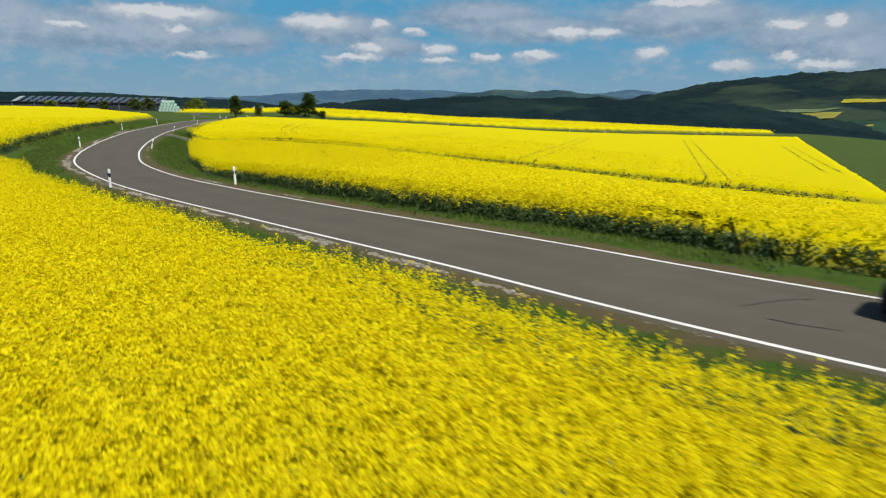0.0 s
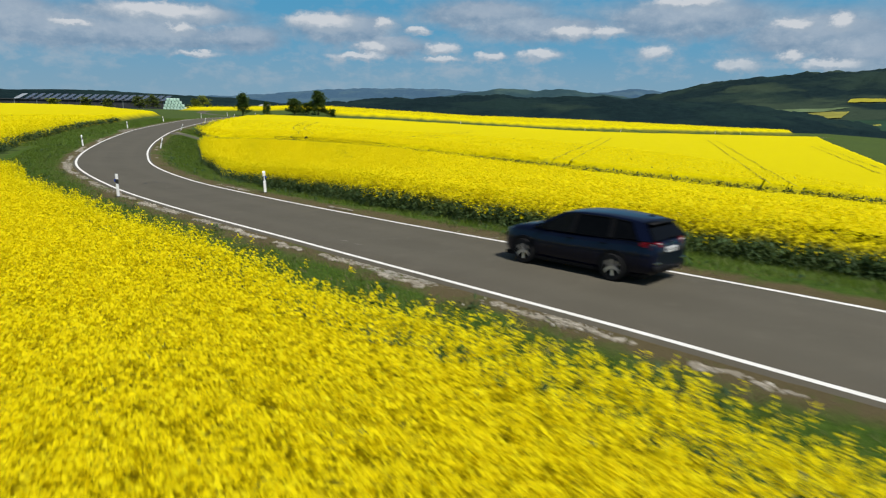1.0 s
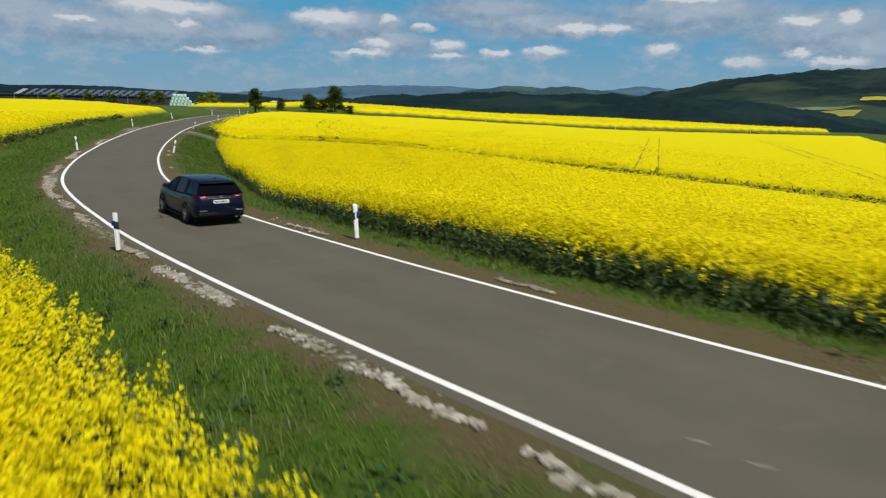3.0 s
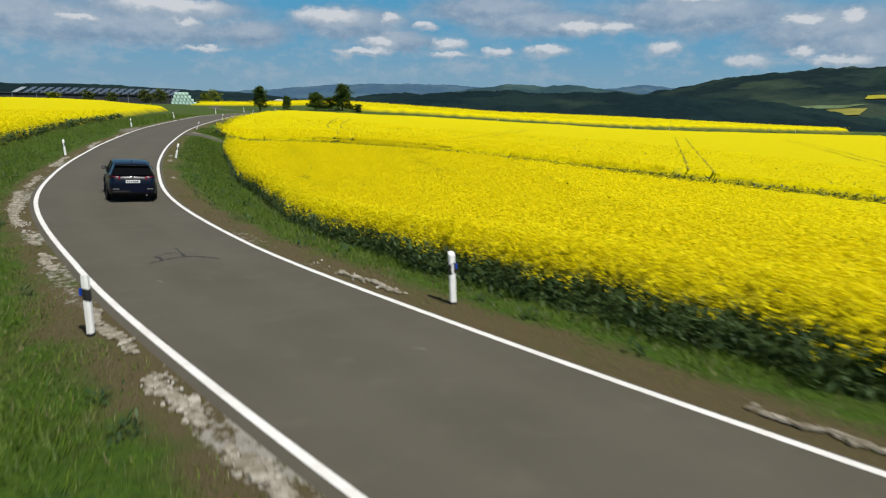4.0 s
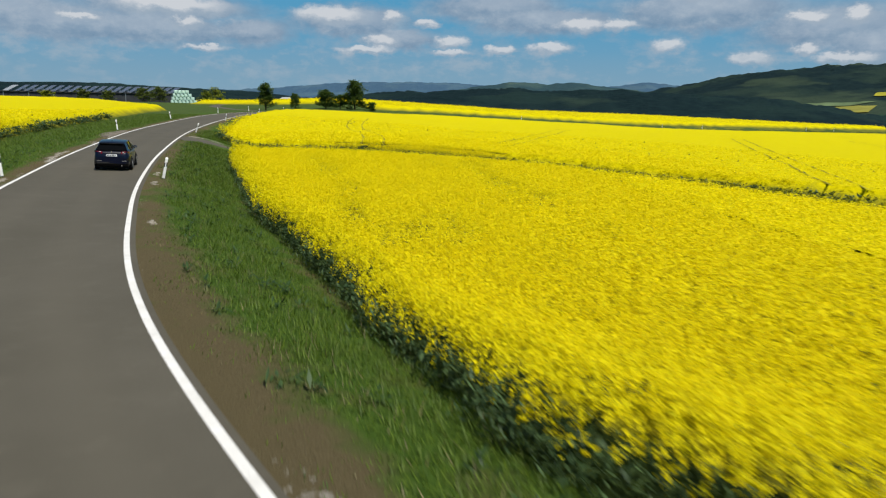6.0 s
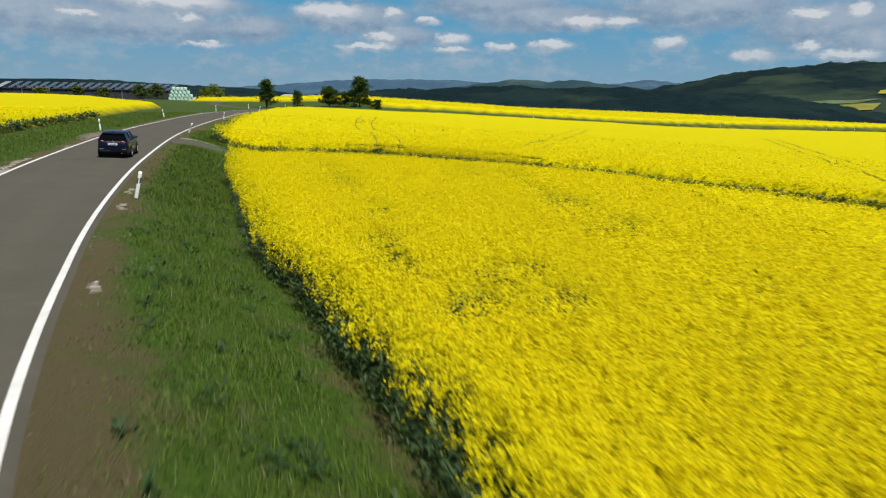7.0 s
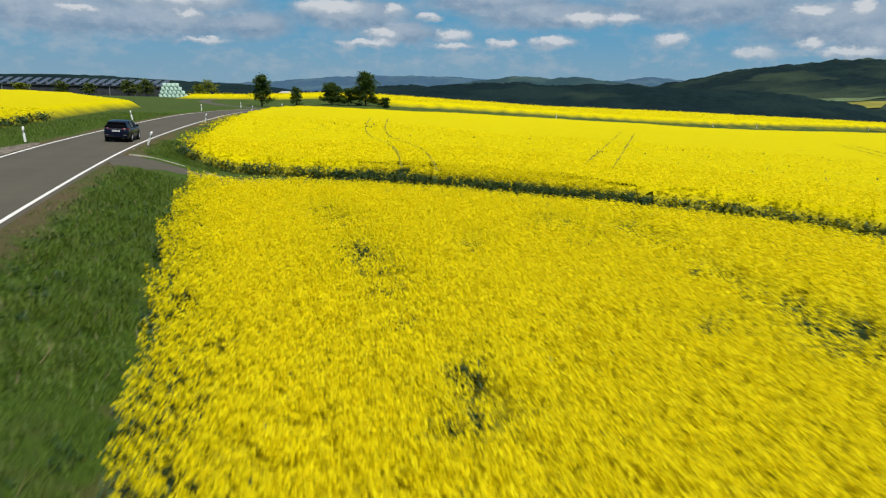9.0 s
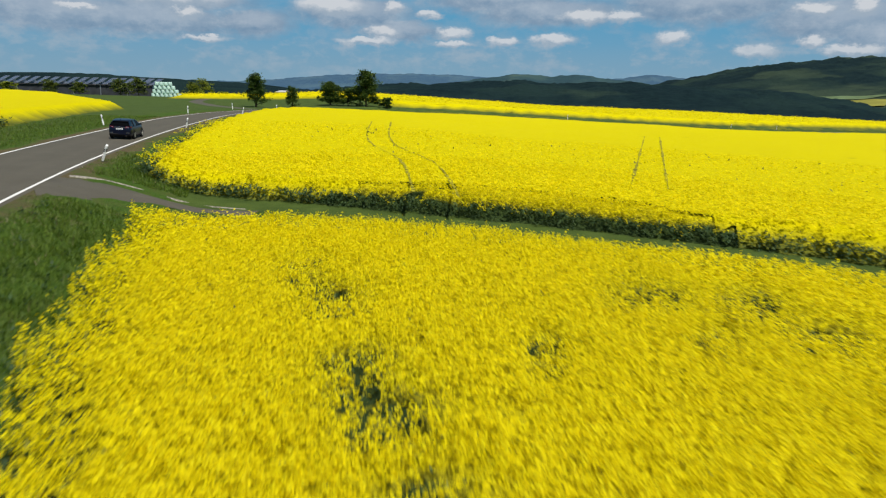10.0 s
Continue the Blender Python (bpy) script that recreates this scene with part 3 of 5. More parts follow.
# ---- sky and distance ----
def make_sky_wall():
    """The lower sky as a far wall all round: blue, with fair-weather clouds."""
    k = Mat("cloudy_sky")
    sep = k.node("ShaderNodeSeparateXYZ")
    k.link(k.c, sep.inputs[0])
    u = k.math("MULTIPLY", k.math("ARCTAN2", sep.outputs[0], sep.outputs[1]), 57.2958)
    v = k.math("MULTIPLY", k.math("ARCTAN2", sep.outputs[2], 4650.0), 57.2958)

    def vec(a, b, c=0.0):
        n = k.node("ShaderNodeCombineXYZ")
        for sock, val in zip(n.inputs, (a, b, c)):
            if isinstance(val, (int, float)):
                sock.default_value = val
            else:
                k.link(val, sock)
        return n.outputs[0]

    uv = vec(u, k.math("MULTIPLY", v, 1.7))
    puffy = k.noise(0.75, 6, 0.62, uv)
    puffy2 = k.noise(0.75, 6, 0.62, vec(k.math("MULTIPLY", v, 1.7), u, 5.0))
    wide = k.noise(0.16, 4, 0.5, vec(u, k.math("MULTIPLY", v, 3.4), 8.0))
    uu = k.math("ADD", u, k.math("MULTIPLY", k.math("SUBTRACT", puffy2, 0.5), 2.6))
    vv = k.math("ADD", v, k.math("MULTIPLY", k.math("SUBTRACT", puffy, 0.5), 1.15))
    white = [(-12.3, 6.4, 2.6, .66), (-7.5, 6.4, 1.0, .38), (-8.4, 4.55, 1.2, .56), (-9.7, 3.9, 2.1, .28), (-3.0, 4.6, 1.3, .5), (-3.0, 3.8, 1.6, .23), (7.2, 5.95, 1.9, .47), (10, 5.95, 1.4, .38), (4.9, 4.25, 1.5, .47), (1.1, 4.05, 1.0, .38), (13.9, 4.45, 1.3, .52), (15.8, 8.0, 2.8, .45),
             (23.2, 6.2, 1.2, .42), (26, 6.3, .9, .56), (25.6, 3.45, 2.1, .38), (23.1, 4.05, .9, .38), (19.6, 3.45, 1.2, .47), (-21.7, 3.75, 1.6, .23), (-30, 5.5, 1.4, .28), (-22.8, 5.5, .9, .47), (-24, 6.6, 4.2, .6), (-5, 6, .9, .33)]
    shade = [(-31.1, 5.05, 5.6, 1.3), (-26, 4.9, 7.0, 1.1), (-18.4, 4.95, 2.8, 1.0), (-10.6, 6.0, 4.5, 1.1), (.5, 7.2, 5.2, 1.1), (4.6, 6.2, 5.6, .95), (15.9, 6.8, 6.3, 1.4), (24.7, 5.5, 5.4, 1.5), (27.6, 4.1, 3.2, 1.5), (-7, 4.8, 2.8, .8), (-34.4, 5.7, 3.8, 1.5), (-24.4, 6.4, 6.1, .9)]

    def blobs(rows, grow):
        """How deep a direction lies in the nearest cloud, and how high in it."""
        deep, high = -1.0, 0.0
        for cu, cv, a, b in rows:
            du = k.math("DIVIDE", k.math("SUBTRACT", uu, cu), a * grow)
            dv = k.math("DIVIDE", k.math("SUBTRACT", vv, cv), b * grow)
            f = k.math("SUBTRACT", 1.0, k.math("SQRT", k.math("ADD", k.math("MULTIPLY", du, du), k.math("MULTIPLY", dv, dv))))
            deep = k.math("MAXIMUM", deep, f)
            high = k.math("MAXIMUM", high, k.math("MULTIPLY", k.math("MAXIMUM", f, 0.0), k.math("ADD", k.math("MULTIPLY", dv, 1.2), 0.75)))
        return deep, high

    far_deep, far_high = blobs(shade, 1.32)
    top_deep, top_high = blobs(white, 1.3)
    veil = k.math("MULTIPLY", k.grey(k.math("ADD", wide, k.math("MULTIPLY", k.math("SUBTRACT", puffy, 0.5), 0.5)), 0.44, 0.70), 0.6)
    blue = k.ramp(k.grey(v, 0.0, 9.0), (0.0, (0.21, 0.375, 0.51)), (0.35, (0.165, 0.365, 0.535)), (0.7, (0.105, 0.345, 0.555)), (1.0, (0.08, 0.33, 0.56)))
    grey = k.ramp(puffy2, (0.30, (0.19, 0.295, 0.425)), (0.5, (0.255, 0.355, 0.475)), (0.72, (0.37, 0.455, 0.55)))
    col = k.mix(veil, blue, (0.29, 0.405, 0.525))
    col = k.mix(k.math("MULTIPLY", k.grey(far_deep, -0.05, 0.42), 0.92), col, k.mix(k.math("MULTIPLY", k.grey(far_high, 0.25, 0.75), 0.45), grey, (0.50, 0.56, 0.64)))
    body = k.mix(k.grey(k.math("ADD", top_high, k.math("MULTIPLY", k.math("SUBTRACT", puffy2, 0.5), 0.5)), 0.08, 0.50), (0.36, 0.445, 0.54), (0.66, 0.69, 0.73))
    col = k.mix(k.math("MULTIPLY", k.grey(top_deep, -0.06, 0.42), 0.90), col, body)
    low = k.math("MULTIPLY", k.grey(k.math("ADD", puffy, k.math("MULTIPLY", k.math("SUBTRACT", wide, 0.5), 0.8)), 0.48, 0.72), k.grey(v, 5.0, 3.0))
    col = k.mix(k.math("MULTIPLY", low, 0.55), col, (0.40, 0.485, 0.57))
    haze = k.grey(v, 4.0, 0.8)
    col = k.mix(k.math("MULTIPLY", haze, 0.72), col, (0.235, 0.385, 0.505))
    em = k.node("ShaderNodeEmission")
    k.link(col, em.inputs["Color"])
    em.inputs["Strength"].default_value = 0.94
    k.link(em.outputs[0], k.t.nodes["Material Output"].inputs["Surface"])
    return k.m


def sky_wall():
    n, r = 96, 4650
    v, f = [], []
    for j, z in enumerate((-120, 200, 600, 1000, 1450)):
        for i in range(n):
            a = 2 * math.pi * i / n
            v.append((r * math.sin(a), r * math.cos(a), z))
    for j in range(4):
        for i in range(n):
            f.append((j * n + i, j * n + (i + 1) % n, (j + 1) * n + (i + 1) % n, (j + 1) * n + i))
    ob = mesh_object("backdrop", v, f, make_sky_wall(), smooth=True)
    tagged(ob, "blue sky with scattered white and grey clouds", "sky", kind="structure")


sky_wall()


def hill_height(az, r, crest, r0, r1, base, rough, seed):
    """Height of a ridge at bearings az (degrees) and distances r."""
    top = np.interp(az, [c[0] for c in crest], [c[1] for c in crest])
    zc = 4 + r1 * np.tan(np.radians(top))
    u = ramp(r, r0, r1)
    x, y = r * np.sin(np.radians(az)), r * np.cos(np.radians(az))
    bump = rough * (wave(x, y, 60, seed) * 0.6 + wave(x, y, 19, seed + 2) * 0.4 + 1.2 * wave(x, y, 230, seed + 5) * np.minimum(1, 4 * u * (1 - u)))
    back = ramp(r, r1, r1 * 1.12)
    bump = bump + 0.45 * rough * wave(x * 1.9, y * 0.6, 7, seed + 7) * wave(y, x, 31, seed)
    return base + (zc - base) * u * (1 - 0.5 * back) + bump * u


def hill(name, label, crest, r0, r1, base, mat, rough, seed, daz=0.16, nr=26):
    az = np.arange(crest[0][0], crest[-1][0] + 0.01, daz)
    rr = np.concatenate([np.linspace(r0, r1, nr), [r1 * 1.04, r1 * 1.12]])
    ga, gr = np.meshgrid(az, rr)
    a, r = ga.ravel(), gr.ravel()
    z = hill_height(a, r, crest, r0, r1, base, rough, seed)
    v = np.stack([r * np.sin(np.radians(a)), r * np.cos(np.radians(a)) , z], 1)
    na = len(az)
    j, i = np.meshgrid(np.arange(len(rr) - 1), np.arange(na - 1), indexing="ij")
    q = (j * na + i).ravel()
    ob = mesh_object(name, v, np.stack([q, q + 1, q + 1 + na, q + na], 1).tolist(), mat, smooth=True)
    return tagged(ob, label, "hill", "wooded hills", "structure")


# aerial haze is painted into the base colours of the two farthest woods
FAR_WOOD_HAZED = make_forest("far_woods_haze_blue", (0.040, 0.085, 0.135), (0.055, 0.105, 0.160), (0.07, 0.125, 0.165), (0.075, 0.13, 0.16))
MID_WOOD_HAZED = make_forest("mid_woods_haze_tint", (0.022, 0.050, 0.062), (0.034, 0.070, 0.078), (0.05, 0.09, 0.085), (0.07, 0.11, 0.09))
# darker, bluer base colour: the cloud shadow on this hill is painted in
HILL_WOOD = make_forest("hill_woods_cloud_dimmed", (0.005, 0.014, 0.017), (0.012, 0.026, 0.026), (0.022, 0.040, 0.030), (0.036, 0.056, 0.036))
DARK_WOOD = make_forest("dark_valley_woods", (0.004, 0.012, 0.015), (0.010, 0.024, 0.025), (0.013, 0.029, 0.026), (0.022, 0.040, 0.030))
RIGHT_HILL = [(10, .5), (12.6, .95), (14.9, 1.45), (16.5, 1.81), (19.6, 2.3), (20.4, 2.42), (23.4, 2.66), (26.2, 2.84), (27, 2.84), (29.2, 3.0), (36, 3.2), (46, 2.6), (60, 1.6), (75, .6)]
hill("hill", "hazy blue wooded ridge on the skyline", [(-34, .1), (-26, .4), (-19.5, .62), (-16, .88), (-13.5, 1.15), (-10, 1.36), (-5.4, 1.47), (-1.8, 1.4), (-.2, 1.26), (4, 1.1), (9.4, 1.28), (10.6, 1.42), (12.4, 1.65), (13.5, 1.58), (14.9, 1.4), (20, 1.0)], 3300, 4300, -30, FAR_WOOD_HAZED, 7, 1)
hill("hill", "wooded knolls coloured blue-green for haze", [(-3, .8), (-.6, 1.2), (1.8, 1.55), (3.2, 1.5), (4.5, 1.42), (6.5, 1.56), (7.6, 1.48), (9.2, 1.28), (12, 1.0), (16, .6)], 2500, 3200, -30, MID_WOOD_HAZED, 6, 2)
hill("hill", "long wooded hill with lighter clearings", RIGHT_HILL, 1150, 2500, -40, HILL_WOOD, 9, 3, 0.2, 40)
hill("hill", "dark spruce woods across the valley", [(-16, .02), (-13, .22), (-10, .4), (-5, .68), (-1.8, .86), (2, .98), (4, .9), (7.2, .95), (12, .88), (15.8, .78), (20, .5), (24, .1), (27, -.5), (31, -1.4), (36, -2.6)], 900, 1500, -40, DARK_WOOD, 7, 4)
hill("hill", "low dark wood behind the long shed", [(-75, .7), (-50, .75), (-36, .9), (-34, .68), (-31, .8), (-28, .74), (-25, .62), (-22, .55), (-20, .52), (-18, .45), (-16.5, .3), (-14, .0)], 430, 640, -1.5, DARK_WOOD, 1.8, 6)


def far_field(name, az0, az1, r0, r1, slant, mat, label):
    """A field on the lower slope of the long hill."""
    n, v, f = 14, [], []
    for i in range(n + 1):
        for j in range(5):
            r = r0 + (r1 - r0) * j / 4
            a = az0 + (az1 - az0) * i / n + slant * j / 4
            z = float(np.maximum(hill_height(np.array([a]), np.array([r]), RIGHT_HILL, 1150, 2500, -40, 9, 3)[0] if r > 1150 else -40, float(land([r * math.sin(radians(a))], [r * math.cos(radians(a))])[0])))
            v.append((r * math.sin(radians(a)), r * math.cos(radians(a)), z + 2.2))
    for i in range(n):
        for j in range(4):
            f.append((i * 5 + j, i * 5 + j + 5, i * 5 + j + 6, i * 5 + j + 1))
    return tagged(mesh_object(name, v, f, mat, smooth=True), label, "field", "far fields", "structure")


OCHRE = plain("far_rape_thin", (0.24, 0.23, 0.045), 0.9, 0.1, 0, 0.2, 0.02)
PALE = plain("far_meadow_pale", (0.12, 0.17, 0.08), 0.9, 0.1, 0, 0.25, 0.02)
DEEP = plain("far_meadow_deep", (0.022, 0.055, 0.030), 0.9, 0.1, 0, 0.25, 0.02)
YELLOW = plain("far_rape_full", (0.34, 0.31, 0.03), 0.9, 0.1, 0, 0.15, 0.02)
far_field("distant_field", 21.6, 26.6, 1545, 1625, 0.5, OCHRE, "ochre-yellow far field on the valley side")
far_field("distant_field", 27.4, 34.0, 1440, 1510, 0.4, OCHRE, "ochre-yellow far field on the valley side")
far_field("distant_field", 16.5, 33.0, 1330, 1520, 1.0, DEEP, "dark green far meadow in the valley")
far_field("distant_field", 15.5, 25.5, 1640, 1675, 1.6, PALE, "pale green meadow strip in the valley")
far_field("distant_field", 26.9, 33.0, 1740, 1775, 0.2, YELLOW, "bright yellow far rape strip on the slope")


# ---- delineator posts ----
def prism(profile_xy, z0, z1, top=None):
    """A bmesh prism over an outline; top gives its height at each corner."""
    bm = bmesh.new()
    lo = [bm.verts.new((x, y, z0)) for x, y in profile_xy]
    hi = [bm.verts.new((x, y, z1 if top is None else top[i])) for i, (x, y) in enumerate(profile_xy)]
    n = len(lo)
    bm.faces.new(lo[::-1])
    bm.faces.new(hi)
    for i in range(n):
        bm.faces.new((lo[i], lo[(i + 1) % n], hi[(i + 1) % n], hi[i]))
    return bm


def box_bm(x0, x1, y0, y1, z0, z1, bevel=0.0):
    bm = prism([(x0, y0), (x1, y0), (x1, y1), (x0, y1)], z0, z1)
    if bevel:
        bmesh.ops.bevel(bm, geom=bm.edges[:], offset=bevel, segments=2, affect="EDGES")
    return bm


SECTION = [(-0.062, -0.03), (-0.045, -0.052), (0.045, -0.052), (0.062, -0.03), (0.05, 0.045), (0.0, 0.062), (-0.05, 0.045)]


def delineator(name, label, wildlife=False):
    post = thing(name, label, "road post", "roadside posts")
    part("base", prism([(x * 1.02, y * 1.02) for x, y in SECTION], -0.15, 0.05), POST_BLACK, post, "dark plastic foot")
    part("body", prism(SECTION, 0.03, 1.0, [0.985, 0.97, 0.97, 0.985, 1.02, 1.03, 1.02]), POST_WHITE, post)
    band = bmesh.new()
    out = [(x * 1.04, y * 1.04) for x, y in SECTION]
    lo = [band.verts.new((x, y, 0.60 + 0.35 * x)) for x, y in out]
    hi = [band.verts.new((x, y, 0.80 + 0.35 * x)) for x, y in out]
    n = len(lo)
    for i in range(n):
        band.faces.new((lo[i], lo[(i + 1) % n], hi[(i + 1) % n], hi[i]))
    b = part("band", band, POST_BLACK, post, "slanted black band")
    part("reflector", box_bm(-0.022, 0.022, -0.062, -0.05, 0.61, 0.79, 0.004), REFLECT_WHITE, b, "upright pale reflector")
    if wildlife:
        part("deer_reflector", box_bm(0.055, 0.10, -0.03, 0.03, 0.68, 0.80, 0.008), REFLECT_BLUE, post, "small blue deer reflector")
    return post


def put_on(x, y, lift=0.0):
    return float(land([x], [y])[0]) + lift


post_plain = delineator("delineator_post", "white plastic roadside post with a black band")
post_deer = delineator("delineator_post", "white roadside post with a blue deer reflector", True)
POSTS = [(-18.76, 37.46, 1, 0, 2), (-13.03, 39.89, 1, -3, 0), (-38.64, 69.50, 0, -4, 0), (-32.81, 72.25, 0, 14, 0), (-53.39, 106.88, 0, -4, 0),
         (-46.82, 109.69, 0, 24, 8), (-61.21, 135.93, 0, -10, 0), (-54.47, 138.43, 0, 16, 10), (-66.1, 166.1, 0, 0, 0), (-59.0, 167.2, 0, 16, 5), (-67.3, 186.5, 0, -4, 0), (-58.7, 182.5, 0, -3, 0),
         (33.0, 243.5, 0, 4, 0), (46.0, 249.4, 0, 8, 0), (84.0, 268.0, 0, 0, 0), (95.0, 273.0, 0, -5, 0), (-8.0, 224.5, 0, 0, 0)]
for n_, (px, py, deer, lean, fore) in enumerate(POSTS):
    src = post_deer if deer else post_plain
    _, s_, d_ = along(px, py)
    m_ = Matrix.Translation((px, py, put_on(px, py, -0.01))) @ pose(0, 0, 0, fore, lean, 0) @ pose(0, 0, 0, 0, 0, (20 if n_ < 12 else -60) + (180 if deer and d_[0] < 0 else 0))
    if n_ == 0:
        post_deer.matrix_basis = m_
    elif n_ == 2:
        post_plain.matrix_basis = m_
    else:
        copy_thing(src, m_)


# ---- trees and bushes ----
BARK = plain("bark", (0.075, 0.055, 0.04), 0.9, 0.1, 0, 0.3, 14)
LEAF_DARK = make_leaf("tree_leaf", (0.028, 0.062, 0.010), (0.115, 0.18, 0.026), 0.45)
LEAF_LIGHT = make_leaf("bush_leaf_light", (0.17, 0.22, 0.014), (0.34, 0.37, 0.035), 0.45)
LEAF_OLIVE = make_leaf("bush_leaf_olive", (0.075, 0.11, 0.018), (0.18, 0.22, 0.042), 0.45)


def limb(bm, a, b, ra, rb, n=6):
    a, b = Vector(a), Vector(b)
    q = (b - a).to_track_quat("Z", "Y")
    rings = []
    for c, r in ((a, ra), (b, rb)):
        rings.append([bm.verts.new(c + q @ Vector((r * math.cos(2 * math.pi * i / n), r * math.sin(2 * math.pi * i / n), 0))) for i in range(n)])
    for i in range(n):
        bm.faces.new((rings[0][i], rings[0][(i + 1) % n], rings[1][(i + 1) % n], rings[1][i]))


def tree(name, label, category, x, y, height, width, leaf, seed, trunk=0.25, count=2600, size=0.13):
    rng = np.random.default_rng(seed)
    t = thing(name, label, category, "trees and bushes", at=Matrix.Translation((x, y, put_on(x, y, -0.02))))
    bm = bmesh.new()
    r = 0.035 * height
    limb(bm, (0, 0, -0.2), (0.03, 0.02, height * trunk), r, r * 0.75)
    limb(bm, (0.03, 0.02, height * trunk), (0.08, 0, height * 0.85), r * 0.75, r * 0.15)
    tips = []
    for k in range(11):
        a = k * 2.4 + rng.uniform(-.4, .4)
        z0 = height * (trunk + (0.78 - trunk) * k / 11)
        reach_ = width * 0.42 * (1.0 - 0.55 * (k / 11) ** 2) * rng.uniform(0.7, 1.1)
        tip = (math.cos(a) * reach_, math.sin(a) * reach_, z0 + height * 0.13)
        limb(bm, (0.04, 0.01, z0), tip, r * 0.35, r * 0.08, 5)
        tips.append(tip)
        tips.append((tip[0] * 0.5, tip[1] * 0.5, tip[2] + height * 0.04))
    tips += [(0.05, 0, height * 0.93), (0.1, 0.1, height * 0.82)]
    part("trunk", bm, BARK, t)
    tips = np.array(tips)
    # leaf clumps round the ends of the limbs
    cl = tips[rng.integers(0, len(tips), count // 18)] + rng.normal(0, 1, (count // 18, 3)) * np.array([0.10 * width, 0.10 * width, 0.055 * height])
    cl[:, 2] = np.clip(cl[:, 2], height * 0.08, height * 0.97)
    p = np.repeat(cl, 18, 0) + rng.normal(0, 1, (len(cl) * 18, 3)) * np.array([0.055 * width, 0.055 * width, 0.03 * height])
    tri = petals(p[:, 0], p[:, 1], np.maximum(p[:, 2], 0.05), 2, size, 0.05, 0.05, rng)
    soup("crown", tri, leaf, t)
    return t


tree("tree", "small dark green tree beside the road junction", "tree", -69.0, 203.5, 6.3, 4.3, LEAF_DARK, 1, 0.07, 3600, 0.15)
tree("tree", "slim young green tree at the road's edge", "tree", -60.6, 198.5, 4.1, 2.6, LEAF_DARK, 2, 0.08, 1800, 0.12)
tree("tree", "broad dark green tree at the field corner", "tree", -57.2, 214.5, 4.6, 5.2, LEAF_DARK, 3, 0.04, 3600, 0.16)
tree("tree", "tall dark green tree at the field corner", "tree", -49.3, 211.0, 6.9, 5.4, LEAF_DARK, 4, 0.05, 5200, 0.16)
tree("bush", "dark green bush between two trees", "bush", -53.2, 212.5, 3.5, 4.4, LEAF_DARK, 5, 0.05, 2400, 0.15)
tree("bush", "low dark bush at the field's edge", "bush", -45.2, 210.5, 1.9, 2.6, LEAF_DARK, 6, 0.05, 1200, 0.13)
for n_, (x_, y_, h_, w_, leaf_, lab_) in enumerate(((-117.5, 298, 6.4, 7.5, LEAF_LIGHT, "yellow-green bush beside the stacked bales"), (-122.0, 301, 5.4, 6, LEAF_OLIVE, "olive green bush behind the stacked bales"), (-137, 294, 5.8, 7, LEAF_OLIVE, "olive green bush beside the long shed"),
                                                  (-142, 292, 5.2, 6, LEAF_OLIVE, "tall olive bush beside the long shed"), (-152, 286, 4.0, 5, LEAF_OLIVE, "olive bush before the long shed"), (-160, 284, 4.2, 5.2, LEAF_OLIVE, "olive bush before the long shed"), (-171, 280, 3.4, 5, LEAF_LIGHT, "light green bush before the long shed"), (-113, 304, 3.0, 5, LEAF_LIGHT, "small olive bush in the meadow"), (-133, 303, 3.5, 4, LEAF_DARK, "dark green bush behind the stacked bales"))):
    tree("bush", lab_, "bush", x_, y_, h_, w_, leaf_, 20 + n_, 0.06, 1500, 0.22)


# ---- long shed with solar panels, bales ----
SHED_DARK = plain("shed_cladding", (0.030, 0.034, 0.040), 0.7, 0.3, 0, 0.3, 0.6)
SHED_ROOF = plain("shed_roof", (0.06, 0.06, 0.065), 0.6, 0.3, 0, 0.2, 0.5)
WRAP = plain("bale_wrap", (0.50, 0.70, 0.60), 0.35, 0.5, 0, 0.12, 1.2)
GALV = plain("galvanised_steel", (0.35, 0.36, 0.37), 0.4, 0.5, 0.8, 0.1, 10)


def make_solar():
    k = Mat("solar_cells_sky_lifted", 0.12, 0.6)
    w = k.node("ShaderNodeTexBrick")
    w.offset = 0.0
    for nm, val in (("Scale", 1.0), ("Mortar Size", 0.03), ("Brick Width", 1.0), ("Row Height", 1.65)):
        w.inputs[nm].default_value = val
    k.link(k.c, w.inputs["Vector"])
    # cell tones lightened to blue-grey, so the sky's reflection sits in the colour
    w.inputs["Color1"].default_value = (0.075, 0.100, 0.150, 1)
    w.inputs["Color2"].default_value = (0.090, 0.115, 0.165, 1)
    w.inputs["Mortar"].default_value = (0.20, 0.23, 0.27, 1)
    k.colour(w.outputs["Color"])
    return k.m


SOLAR = make_solar()
_p0, _p1 = Vector((-196, 280, 0)), Vector((-137, 304, 0))
_run = (_p1 - _p0)
_len = _run.length
_yaw = math.degrees(math.atan2(_run.y, _run.x))
_base = min(put_on(-196, 280), put_on(-137, 304)) - 0.2
shed_at = Matrix.Translation((_p0.x, _p0.y, _base)) @ pose(0, 0, 0, 0, 0, _yaw)
shed = thing("shed", "long low dark shed carrying rows of solar panels", "shed", at=shed_at)
part("wall", box_bm(0, _len, 0, 14, 0, 3.7), SHED_DARK, shed)
part("roof", prism([(-0.4, -0.5), (_len + 0.4, -0.5), (_len + 0.4, 14.5), (-0.4, 14.5)], 3.7, 3.9), SHED_ROOF, shed)
for n_ in range(9):
    part("post", box_bm(_len * n_ / 8 - 0.12, _len * n_ / 8 + 0.12, -0.12, 0.0, 0, 3.7), GALV, shed)
